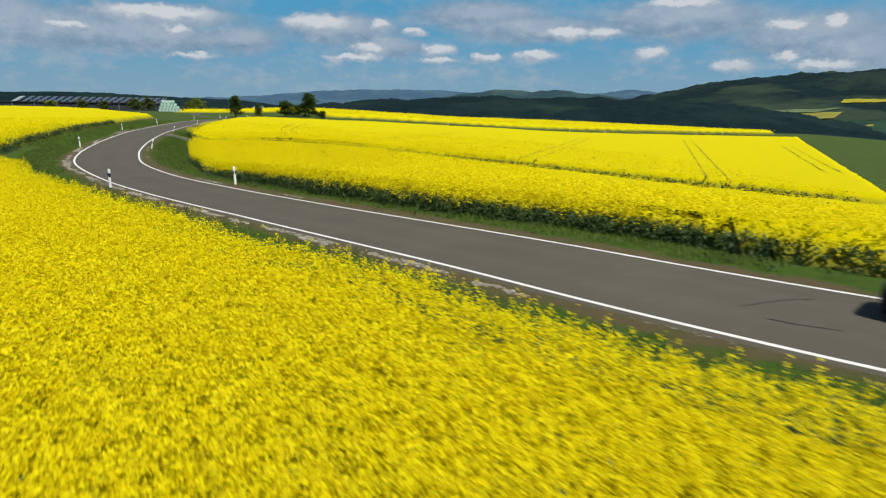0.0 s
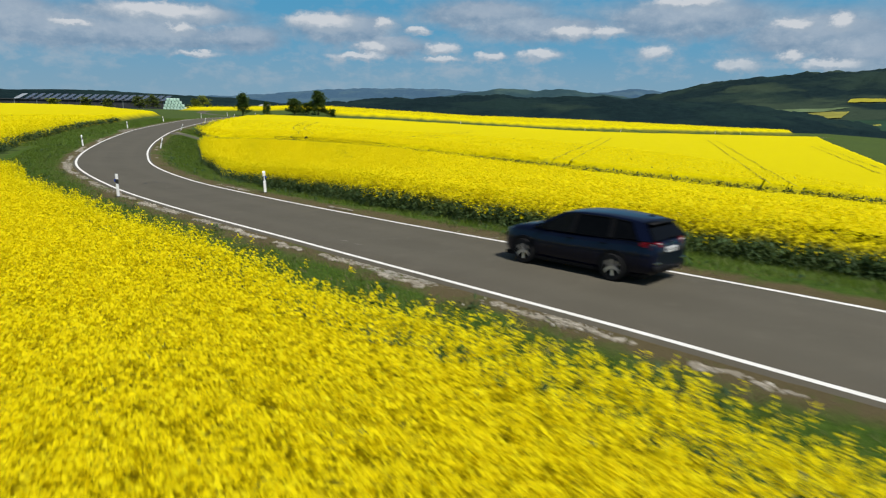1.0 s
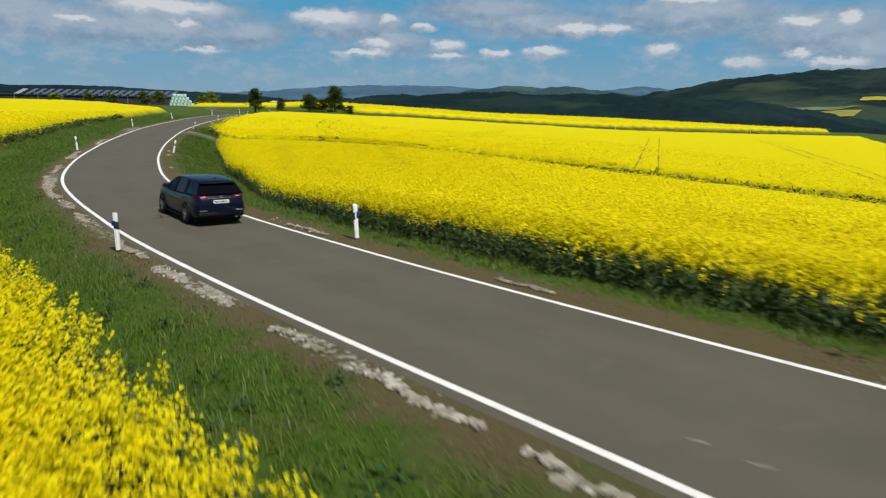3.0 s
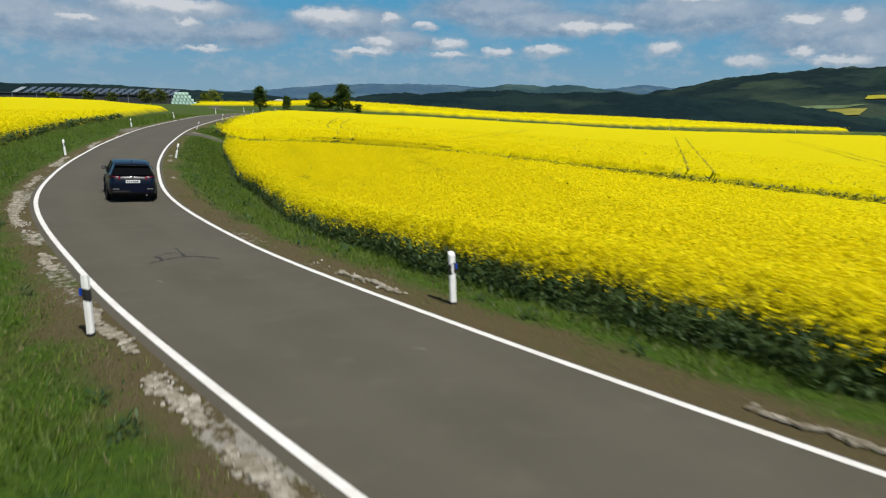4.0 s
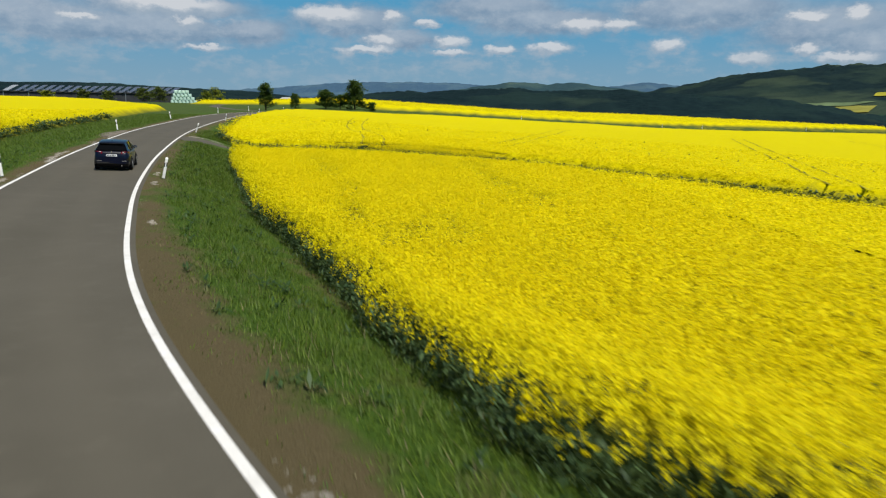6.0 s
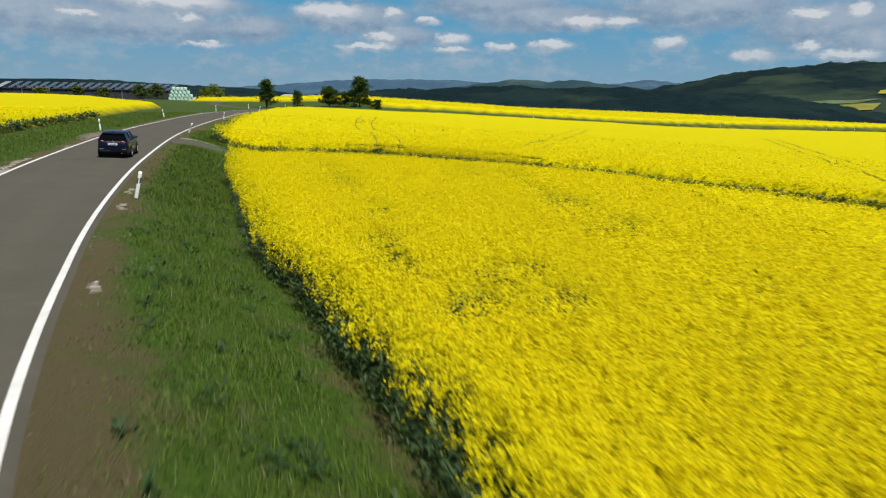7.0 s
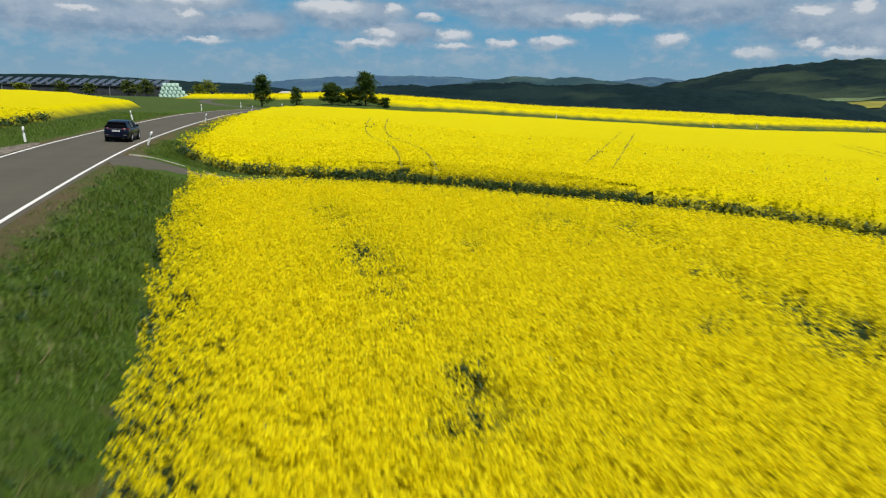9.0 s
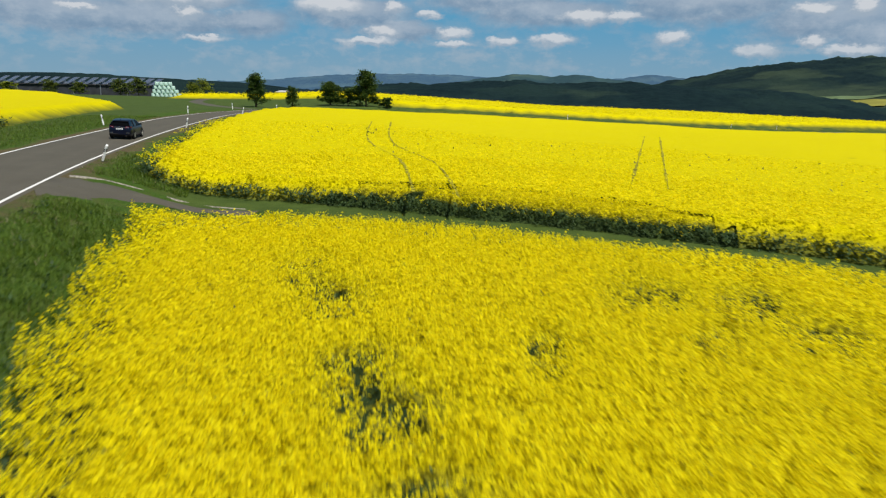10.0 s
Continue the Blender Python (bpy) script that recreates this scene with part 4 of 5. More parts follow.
panel = thing("solar_panel", "tilted dark blue solar panel on the shed roof", "solar panel", "solar panels on the shed")
part("cell_sheet", prism([(-1.3, 0), (1.3, 0), (1.3, 4.6), (-1.3, 4.6)], 0.0, 0.05), SOLAR, panel)
part("frame", prism([(-1.45, -0.12), (1.45, -0.12), (1.45, 4.72), (-1.45, 4.72)], -0.06, 0.03), GALV, panel, "bright metal frame")
part("bracket", prism([(-1.0, 2.0), (-0.9, 2.0), (-0.9, 3.0), (-1.0, 3.0)], -2.0, -0.05), GALV, panel)
part("bracket", prism([(0.9, 2.0), (1.0, 2.0), (1.0, 3.0), (0.9, 3.0)], -2.0, -0.05), GALV, panel)
for n_ in range(19):
    m_ = shed_at @ Matrix.Translation((_len * 0.19 + n_ * _len * 0.8 / 18, 0.2, 4.0)) @ pose(0, 0, 0, 27, 0, -50)
    if n_ == 0:
        panel.matrix_basis = m_
    else:
        copy_thing(panel, m_)
cover = thing("roof_sheet", "pale grey metal sheet at the end of the solar panels", "roof sheet", at=shed_at @ Matrix.Translation((_len * 0.135, 0.2, 4.0)) @ pose(0, 0, 0, 27, 0, -50))
part("sheet", prism([(-1.9, 0), (1.9, 0), (1.9, 4.4), (-1.9, 4.4)], 0.0, 0.06), plain("pale_sheet", (0.30, 0.33, 0.36), 0.5, 0.4, 0, 0.1, 1.0), cover)
part("bracket", prism([(-1.0, 2.0), (-0.9, 2.0), (-0.9, 3.0), (-1.0, 3.0)], -2.0, -0.02), GALV, cover)


def lathe(profile_rz, n=14):
    bm = bmesh.new()
    rings = [[bm.verts.new((r * math.cos(2 * math.pi * i / n), r * math.sin(2 * math.pi * i / n), z)) for i in range(n)] for r, z in profile_rz]
    for a, b in zip(rings, rings[1:]):
        for i in range(n):
            bm.faces.new((a[i], a[(i + 1) % n], b[(i + 1) % n], b[i]))
    bm.faces.new(rings[0][::-1])
    bm.faces.new(rings[-1])
    return bm


_me = bpy.data.meshes.new("bale")
_bm = lathe([(0.50, 0.0), (0.60, 0.05), (0.64, 0.16), (0.65, 0.6), (0.64, 1.04), (0.60, 1.15), (0.50, 1.2)])
_bm.to_mesh(_me)
_bm.free()
_me.materials.append(WRAP)
_me.polygons.foreach_set("use_smooth", np.ones(len(_me.polygons), bool))
bale_base = put_on(-127, 293)
rng_ = np.random.default_rng(8)
for row in range(4):
    for rank in range(2):
        for n_ in range(7 - row - (1 if rank else 0)):
            ob = new("bale", _me)
            bx = -131.2 + 1.32 * n_ + 0.45 * row + rng_.uniform(-.05, .05)
            ob.matrix_basis = Matrix.Translation((bx, 292 + 1.35 * rank + 0.25 * n_, bale_base + 1.19 * row)) @ pose(0, 0, 0, 0, 0, rng_.uniform(0, 360))
            tagged(ob, "pale green plastic-wrapped round bale in a stack", "bale", "stacked wrapped bales")

# low white hut far behind the trees
hut = thing("hut", "small far white-roofed hut behind the trees", "hut", at=Matrix.Translation((-80.5, 262, put_on(-80.5, 262) - 0.5)))
part("wall", box_bm(-1.5, 1.5, -1.5, 1.5, 0, 1.9), plain("hut_wall", (0.45, 0.42, 0.38)), hut)
part("roof", prism([(-1.7, -1.7), (1.7, -1.7), (1.7, 1.7), (-1.7, 1.7)], 1.9, 2.2, [2.0, 2.0, 2.4, 2.4]), plain("hut_roof", (0.5, 0.5, 0.49)), hut)


# ---- the car ----
def make_car_paint():
    k = Mat("dark_blue_car_paint", 0.3, 0.2, 0.0)
    k.b.inputs["Coat Weight"].default_value = 0.3
    k.b.inputs["Coat Roughness"].default_value = 0.06
    k.colour(k.ramp(k.noise(3, 4), (0.3, (0.0009, 0.0022, 0.011)), (0.7, (0.0013, 0.0032, 0.015))))
    return k.m


def make_window_glass():
    k = Mat("tinted_glass", 0.02, 0.12)
    k.b.inputs["Base Color"].default_value = (0.008, 0.010, 0.011, 1)
    k.b.inputs["Transmission Weight"].default_value = 0.3
    k.b.inputs["IOR"].default_value = 1.12
    return k.m


CAR_PAINT, CAR_GLASS = make_car_paint(), make_window_glass()
PRIVACY_GLASS = plain("privacy_glass", (0.003, 0.0035, 0.004), 0.06, 0.08, 0, 0.1, 5)
TRIM = plain("black_trim", (0.006, 0.006, 0.007), 0.6, 0.12, 0, 0.2, 20)
TYRE = plain("tyre_rubber", (0.014, 0.014, 0.015), 0.85, 0.2, 0, 0.2, 20)
ALLOY = plain("alloy_rim", (0.68, 0.69, 0.71), 0.28, 0.5, 0.9, 0.08, 12)
CHROME = plain("chrome", (0.65, 0.66, 0.68), 0.12, 0.5, 1.0, 0.04, 12)
LAMP_RED = plain("tail_lamp_red", (0.17, 0.004, 0.014), 0.2, 0.4, 0, 0.1, 20)
LAMP_CLEAR = plain("lamp_clear", (0.55, 0.57, 0.60), 0.1, 0.6, 0, 0.05, 20)
PLATE = plain("number_plate_white", (0.72, 0.73, 0.72), 0.4, 0.4, 0, 0.03, 20)
SEAT = plain("dark_upholstery", (0.03, 0.03, 0.032), 0.9, 0.1, 0, 0.2, 20)


def loft(rows, closed=False):
    """A bmesh skin over rows of points, all of one length."""
    bm = bmesh.new()
    vs = [[bm.verts.new(p) for p in r] for r in rows]
    for a, b in zip(vs, vs[1:]):
        for i in range(len(a) - (0 if closed else 1)):
            j = (i + 1) % len(a)
            bm.faces.new((a[i], a[j], b[j], b[i]))
    bm.faces.new(vs[0][::-1])
    bm.faces.new(vs[-1])
    bmesh.ops.recalc_face_normals(bm, faces=bm.faces[:])
    for f in bm.faces:
        f.smooth = len(f.verts) == 4
    return bm


def skin(corners, thick=0.012):
    """A thin pane over four or more corners in order."""
    bm = bmesh.new()
    vs = [Vector(c) for c in corners]
    n = (vs[1] - vs[0]).cross(vs[2] - vs[0]).normalized() * thick
    a, b = [bm.verts.new(v) for v in vs], [bm.verts.new(v + n) for v in vs]
    k = len(vs)
    bm.faces.new(a[::-1])
    bm.faces.new(b)
    for i in range(k):
        bm.faces.new((a[i], a[(i + 1) % k], b[(i + 1) % k], b[i]))
    bmesh.ops.recalc_face_normals(bm, faces=bm.faces[:])
    return bm


def disc(r, x0, x1, n=24, inner=0.0):
    """A wheel-like ring with its axle along x; open in the middle where an inner radius is given."""
    bm = lathe([(max(inner, 0.001), x0), (r * 0.93, x0), (r, x0 + 0.25 * (x1 - x0)), (r, x1 - 0.25 * (x1 - x0)), (r * 0.93, x1), (max(inner, 0.001), x1)], n)
    if inner:
        bmesh.ops.delete(bm, geom=[f for f in bm.faces if len(f.verts) > 4], context="FACES_ONLY")
    bmesh.ops.rotate(bm, verts=bm.verts[:], cent=(0, 0, 0), matrix=Matrix.Rotation(math.pi / 2, 3, "Y"))
    return bm


WHEEL_R = 0.325


def wheel(car, x, y, side):
    w = new("wheel")
    w.empty_display_size = 0.1
    w.parent = car
    w.matrix_basis = pose(x, y, WHEEL_R)
    o = 0.11 * side
    tyre = part("tyre", disc(WHEEL_R, -0.105, 0.105, 28, 0.2), TYRE, w)
    bm = bmesh.new()
    for k in range(10):
        a = 2 * math.pi * (k // 2) / 5 + (0.16 if k % 2 else -0.16)
        ca, sa = math.cos(a), math.sin(a)
        pts = [(o * 0.8, 0.05 * ca - 0.02 * sa, 0.05 * sa + 0.02 * ca), (o * 0.8, 0.05 * ca + 0.02 * sa, 0.05 * sa - 0.02 * ca),
               (o * 0.93, 0.215 * ca + 0.024 * sa, 0.215 * sa - 0.024 * ca), (o * 0.93, 0.215 * ca - 0.024 * sa, 0.215 * sa + 0.024 * ca)]
        f = [bm.verts.new(p) for p in pts]
        g = [bm.verts.new((p[0] - 0.03 * side, p[1], p[2])) for p in pts]
        bm.faces.new(f)
        bm.faces.new(g[::-1])
        for i in range(4):
            bm.faces.new((f[i], f[(i + 1) % 4], g[(i + 1) % 4], g[i]))
    part("rim", bm, ALLOY, w, "spoked alloy rim")
    lip = lathe([(0.205, -0.085), (0.225, -0.085), (0.225, 0.1), (0.205, 0.1)], 28)
    bmesh.ops.delete(lip, geom=[f for f in lip.faces if len(f.verts) > 4], context="FACES_ONLY")
    bmesh.ops.rotate(lip, verts=lip.verts[:], cent=(0, 0, 0), matrix=Matrix.Rotation(math.pi / 2, 3, "Y"))
    part("rim_lip", lip, ALLOY, w)
    part("brake_disc", disc(0.15, -0.02, 0.02, 20), GALV, w)
    part("hub", disc(0.06, -0.03 + o * 0.6, 0.03 + o * 0.6, 14), ALLOY, w)
    return w


def build_car():
    car = thing("car", "dark blue estate car driving away along the road", "car")
    # y forward, origin on the ground under the rear axle
    st = [(-0.99, .40, .70, .66), (-0.96, .32, .93, .76), (-0.88, .26, 1.00, .84), (-0.6, .22, 1.045, .885), (-0.1, .2, 1.03, .90), (0.7, .18, .98, .905), (1.5, .18, .96, .905),
          (2.1, .18, .96, .90), (2.45, .19, .99, .895), (2.8, .2, .965, .885), (3.04, .21, .915, .87), (3.24, .24, .845, .81), (3.35, .28, .75, .72), (3.40, .36, .60, .62)]
    rows = []
    for y, zb, zt, w in st:
        h = zt - zb
        half = [(0, zb), (w * 0.82, zb), (w * 0.955, zb + 0.10 * h), (w * 0.995, zb + 0.32 * h), (w, zb + 0.55 * h), (w * 0.985, zb + 0.70 * h), (w * 0.965, zb + 0.76 * h), (w * 0.955, zb + 0.90 * h), (w * 0.86, zt), (w * 0.45, zt + 0.02), (0, zt + 0.028)]
        rows.append([(x, y, z) for x, z in half] + [(-x, y, z) for x, z in half[-2:0:-1]])
    body = part("body", loft(rows, True), CAR_PAINT, car)
    # roof and pillars
    rr = []
    for y, w, z in ((-0.64, .575, 1.365), (-0.52, .60, 1.395), (-0.2, .635, 1.44), (0.4, .655, 1.475), (1.0, .645, 1.468), (1.4, .62, 1.435), (1.62, .60, 1.395)):
        half = [(w * 1.045, z - 0.055), (w * 1.02, z - 0.015), (w * 0.9, z + 0.006), (w * 0.45, z + 0.02), (0, z + 0.024)]
        rr.append([(x, y, q) for x, q in half] + [(-x, y, q) for x, q in half[-2::-1]] + [(-w * 0.9, y, z - 0.05), (w * 0.9, y, z - 0.05)])
    part("roof", loft(rr, True), CAR_PAINT, car)
    for sx in (-1, 1):
        b, t = 0.845 * sx, 0.655 * sx
        for nm, pts in (("pillar", [(b, 2.42, .97), (b, 2.28, .97), (t * .95, 1.42, 1.40), (t * .93, 1.58, 1.40)]), ("pillar", [(b, 1.27, .965), (b, 1.15, .965), (t, 1.08, 1.435), (t, 1.16, 1.435)]),
                        ("pillar", [(b, .20, .99), (b, .06, .99), (t, .10, 1.43), (t, .20, 1.43)]), ("pillar", [(b * .985, -.60, 1.0), (b * .92, -.93, 1.0), (t * .90, -.62, 1.37), (t * .96, -.30, 1.40)])):
            part(nm, skin(pts, 0.03 * -sx), TRIM if nm == "pillar" and pts[0][1] not in (2.42, -.60) else CAR_PAINT, car)
        for glass, pts in ((CAR_GLASS, [(b, 2.28, .97), (b, 1.27, .965), (t, 1.16, 1.435), (t * .95, 1.42, 1.40)]), (PRIVACY_GLASS, [(b, 1.15, .965), (b, .20, .99), (t, .20, 1.43), (t, 1.08, 1.435)]), (PRIVACY_GLASS, [(b, .06, 1.0), (b * .985, -.58, 1.03), (t * .96, -.30, 1.385), (t, .10, 1.41)])):
            part("side_window", skin(pts, 0.006 * -sx), glass, car, "dark tinted side window")
        mirror = part("mirror", box_bm(sx * .93 - .10, sx * .93 + .10, 1.98, 2.10, .99, 1.13, 0.03), CAR_PAINT, car)
        part("mirror_glass", box_bm(sx * .93 - .08, sx * .93 + .08, 1.972, 1.978, 1.01, 1.11), CHROME, mirror, "small mirror pane")
        lamp = part("tail_lamp", loft([[(sx * x, y + dy, z) for x, y, z in ((.46, -.975, .86), (.80, -.90, .86), (.86, -.66, .90), (.86, -.66, 1.0), (.80, -.885, 1.005), (.46, -.962, .985))] for dy in (-0.012, 0.03)], True), LAMP_RED, car, "red tail lamp")
        part("tail_lamp_lens", box_bm(sx * .56 - .05, sx * .56 + .05, -.978, -.955, .955, .98), LAMP_CLEAR, lamp, "clear lens strip")
        part("headlamp", loft([[(sx * x, y + dy, z) for x, y, z in ((.46, 3.35, .70), (.70, 3.26, .72), (.80, 3.06, .80), (.78, 3.10, .85), (.62, 3.30, .79), (.45, 3.37, .75))] for dy in (-0.03, 0.015)], True), LAMP_CLEAR, car, "clear headlamp")
        part("bumper_reflector", box_bm(sx * .62 - .12, sx * .62 + .12, -1.0, -.97, .50, .54, 0.008), CHROME, car, "bright bumper trim strip")
        part("sill", box_bm(sx * .87 - .03, sx * .87 + .03, .42, 2.22, .17, .26, 0.015), TRIM, car, "black sill trim")
        for y in (1.22, .30):
            part("door_handle", box_bm(sx * .885 - .018, sx * .885 + .018, y - .09, y + .09, .835, .865, 0.008), CAR_PAINT, car)
        part("window_trim", skin([(b * 1.012, 2.30, .955), (b * 1.012, -.70, .985), (b * 1.012, -.70, 1.0), (b * 1.012, 2.30, .97)], 0.006), TRIM, car, "black strip under the windows")
        for y in (0.0, 2.62):
            arch = lathe([(.395, -.06), (.395, .015), (.335, .015), (.335, -.06)], 26)
            bmesh.ops.rotate(arch, verts=arch.verts[:], cent=(0, 0, 0), matrix=Matrix.Rotation(sx * math.pi / 2, 3, "Y"))
            bmesh.ops.translate(arch, verts=arch.verts[:], vec=(sx * .895, y, WHEEL_R + .01))
            bmesh.ops.delete(arch, geom=[v for v in arch.verts if v.co.z < .17], context="VERTS")
            part("wheel_arch", arch, TRIM, car, "black wheel arch")
            # body side is uncut: this dark disc stands in for the shaded wheel recess
            part("well_shade_disc", disc(.36, sx * .895 - .02, sx * .895 + .012, 24), TRIM, car).matrix_basis = pose(0, y, WHEEL_R + .015)
    part("windscreen", skin([(-.80, 2.40, .985), (.80, 2.40, .985), (.575, 1.60, 1.395), (-.575, 1.60, 1.395)], 0.006), CAR_GLASS, car, "raked glass windscreen")
    part("rear_window", skin([(.76, -.94, 1.03), (-.76, -.94, 1.03), (-.575, -.665, 1.36), (.575, -.665, 1.36)], 0.006), PRIVACY_GLASS, car, "dark tinted rear window")
    part("spoiler", loft([[(x, y, z) for x, y, z in ((.58 * k, -.58, 1.40), (.58 * k, -.77, 1.372), (.58 * k, -.77, 1.352), (.58 * k, -.60, 1.36))] for k in (-1, 0, 1)], True), TRIM, car)
    part("tailgate_trim", box_bm(-.42, .42, -.985, -.955, .90, .925, 0.008), CHROME, car, "thin chrome tailgate strip")
    part("badge", disc(.045, -.008, .008, 16), CHROME, car, "plain round badge").matrix_basis = pose(0, -.985, .955, 0, 0, 90)
    plate = part("number_plate", box_bm(-.26, .26, -1.0, -.965, .74, .85, 0.006), PLATE, car, "white number plate")
    for n_, x in enumerate((-.20, -.13, -.05, .03, .10, .17)):
        part("bar", box_bm(x - .022, x + .022, -1.003, -.998, .765, .825), TRIM, plate)
    part("rear_bumper", loft([[(x, y, z) for x, y, z in ((-.70 * k, -.985 + .02 * (1 - k), .30), (-.70 * k, -1.01 + .02 * (1 - k), .36), (-.70 * k, -1.005 + .02 * (1 - k), .46), (-.70 * k, -.96, .47))] for k in (-1.12, -1, 0, 1, 1.12)], True), TRIM, car, "black lower bumper")
    part("exhaust", disc(.035, -.05, .05, 12), CHROME, car).matrix_basis = pose(.48, -.98, .29, 0, 0, 90)
    part("antenna", loft([[(.02, -.50, 1.47), (-.02, -.50, 1.47), (0, -.36, 1.47)], [(.006, -.52, 1.545), (-.006, -.52, 1.545), (0, -.48, 1.535)]], True), TRIM, car, "shark-fin antenna")
    part("rear_wiper", box_bm(-.02, .40, -.955, -.930, 1.05, 1.065), TRIM, car)
    part("dashboard", box_bm(-.68, .68, 1.75, 2.25, .80, .99, 0.04), SEAT, car)
    for x in (-.38, .38):
        for y in (0.95, 0.15):
            seat = part("seat", box_bm(x - .24, x + .24, y - .12, y + .02, .55, 1.12, 0.05), SEAT, car)
            part("headrest", box_bm(x - .12, x + .12, y - .11, y - .02, 1.14, 1.30, 0.03), SEAT, seat)
    part("underbody", box_bm(-.78, .78, -.7, 3.3, .15, .24), TRIM, car)
    wheels = [wheel(car, sx * .842, y, sx) for y in (0.0, 2.62) for sx in (-1, 1)]
    for o in car.children:
        if o.name.split(".")[0] in ("body", "roof"):
            o.data.polygons.foreach_set("use_smooth", np.array([len(p.vertices) == 4 for p in o.data.polygons], bool))
    return car, wheels


car, wheels = build_car()
car.scale = (0.91, 0.97, 0.97)

# ---- marks on the road, farm track, stones ----
TAR = plain("tar_seam", (0.040, 0.037, 0.033), 0.6, 0.3, 0, 0.3, 30)
PATCH = plain("pale_scuff", (0.24, 0.225, 0.20), 0.9, 0.2, 0, 0.3, 25)
TRACK = plain("gravel_track", (0.19, 0.165, 0.13), 0.95, 0.1, 0, 0.35, 2.2)
LIME = plain("limestone", (0.29, 0.265, 0.215), 0.9, 0.2, 0, 0.4, 9)


def road_point(s, d, lift=0.0):
    k = np.interp(s, ARC, np.arange(len(ARC)))
    i = int(k)
    d = d * (WID[i] if abs(d) < 4 else 1)
    u = k - i
    j = min(i + 1, len(LINE) - 1)
    p, n = LINE[i] * (1 - u) + LINE[j] * u, NOR[i] * (1 - u) + NOR[j] * u
    return np.array([p[0] + n[0] * d, p[1] + n[1] * d, float(profile(np.array([i]), np.array([d]))[0] * (1 - u) + profile(np.array([j]), np.array([d]))[0] * u) + lift])


def seam(points, width, mat, label, name="tar_seam", lift=0.018):
    """A thin mark along a wandering line of (s, d) on the road."""
    rng = np.random.default_rng(int(abs(points[0][0] * 37 + points[0][1] * 11)))
    p = spline([(a, b, 0) for a, b in points], 0.12)[:, :2]
    p += rng.normal(0, 0.012, p.shape)
    v, f = [], []
    for k in range(len(p)):
        t = p[min(k + 1, len(p) - 1)] - p[max(k - 1, 0)]
        t /= max(1e-6, np.linalg.norm(t))
        w = width * rng.uniform(0.5, 1.2) * (0.35 if k in (0, len(p) - 1) else 1)
        for sgn in (-1, 1):
            v.append(road_point(p[k][0] - t[1] * w * sgn, p[k][1] + t[0] * w * sgn, lift))
        if k:
            f.append((2 * k - 2, 2 * k - 1, 2 * k + 1, 2 * k))
    return tagged(mesh_object(name, v, f, mat), label, "road mark", "marks on the asphalt", "structure")


for pts, w_ in (([(79.2, -.78), (79.35, -.45), (79.5, -.1), (79.5, .25), (79.35, .6), (78.8, 1.0)], .022), ([(79.9, -.44), (79.6, -.36), (79.35, -.42)], .05), ([(79.5, .22), (79.9, .28), (80.3, .32), (80.8, .36)], .010),
                ([(80.05, -.35), (80.1, 0), (80.05, .3)], .016), ([(80.0, .28), (79.6, .24)], .045), ([(79.45, .52), (79.25, .64)], .04)):
    seam(pts, w_, TAR, "dark branching tar seam on the asphalt")
seam([(43.0, -.35), (42.7, .3), (42.4, .9), (42.0, 1.3)], .03, TAR, "thin dark tar seam on the asphalt")
seam([(42.3, -.85), (41.6, -.8), (41.0, -.65)], .03, TAR, "thin dark tar seam on the asphalt")
seam([(125.1, -1.4), (125.8, -.9), (126.6, -.3)], .06, TAR, "dark tar seam on the asphalt")
seam([(59.9, -1.3), (59.6, -1.2)], .03, PATCH, "small pale scuff on the asphalt", "scuff")
seam([(59.2, -1.3), (58.9, -1.2)], .03, PATCH, "small pale scuff on the asphalt", "scuff")
seam([(71.0, .9), (70.8, 1.05)], .025, PATCH, "small pale scuff on the asphalt", "scuff")
seam([(77.5, -1.1), (77.3, -1.0)], .03, PATCH, "small pale scuff on the asphalt", "scuff")


def path_strip(name, mid, width, mat, label, lift=0.03, category="farm track", clear=0.0):
    p = spline(mid, 0.5)
    t = np.gradient(p[:, :2], axis=0)
    t /= np.linalg.norm(t, axis=1)[:, None]
    rng = np.random.default_rng(5)
    v, f = [], []
    cols = (-1, -0.5, 0, 0.5, 1)
    for k in range(len(p)):
        for c in cols:
            w = width(k / (len(p) - 1)) * (1 + rng.normal(0, 0.06) * abs(c))
            x, y = p[k, 0] + t[k, 1] * w * c, p[k, 1] - t[k, 0] * w * c
            if clear:
                i, _, d = along(x, y)
                q = max(0.0, clear - float(d[0]))
                x, y = x + NOR[i[0], 0] * q, y + NOR[i[0], 1] * q
            v.append((x, y, put_on(x, y) + lift - 0.05 * (abs(c) == 1)))
        if k:
            n = len(cols)
            f += [((k - 1) * n + c, (k - 1) * n + c + 1, k * n + c + 1, k * n + c) for c in range(n - 1)]
    return tagged(mesh_object(name, v, f, mat, smooth=True), label, category, kind="structure")


path_strip("farm_track", [(-44.6, 100.2, 0), (-43.6, 101.0, 0), (-42.0, 102.6, 0), (-40.0, 103.9, 0), (-36.4, 104.0, 0)], lambda u: 2.7 - 2.0 * ramp(np.array(u), 0.05, 0.6), ASPHALT, "short grey asphalt apron onto the farm track", 0.045, clear=2.6)
path_strip("farm_track", [(-36.4, 103.7, 0), (-30, 101.6, 0), (-22, 99.6, 0), (-13, 97.5, 0), (-5, 91.5, 0), (8, 81.5, 0), (22, 70, 0), (38, 57, 0)], lambda u: 0.9, VERGE, "grassy farm track between two rape fields", 0.03)
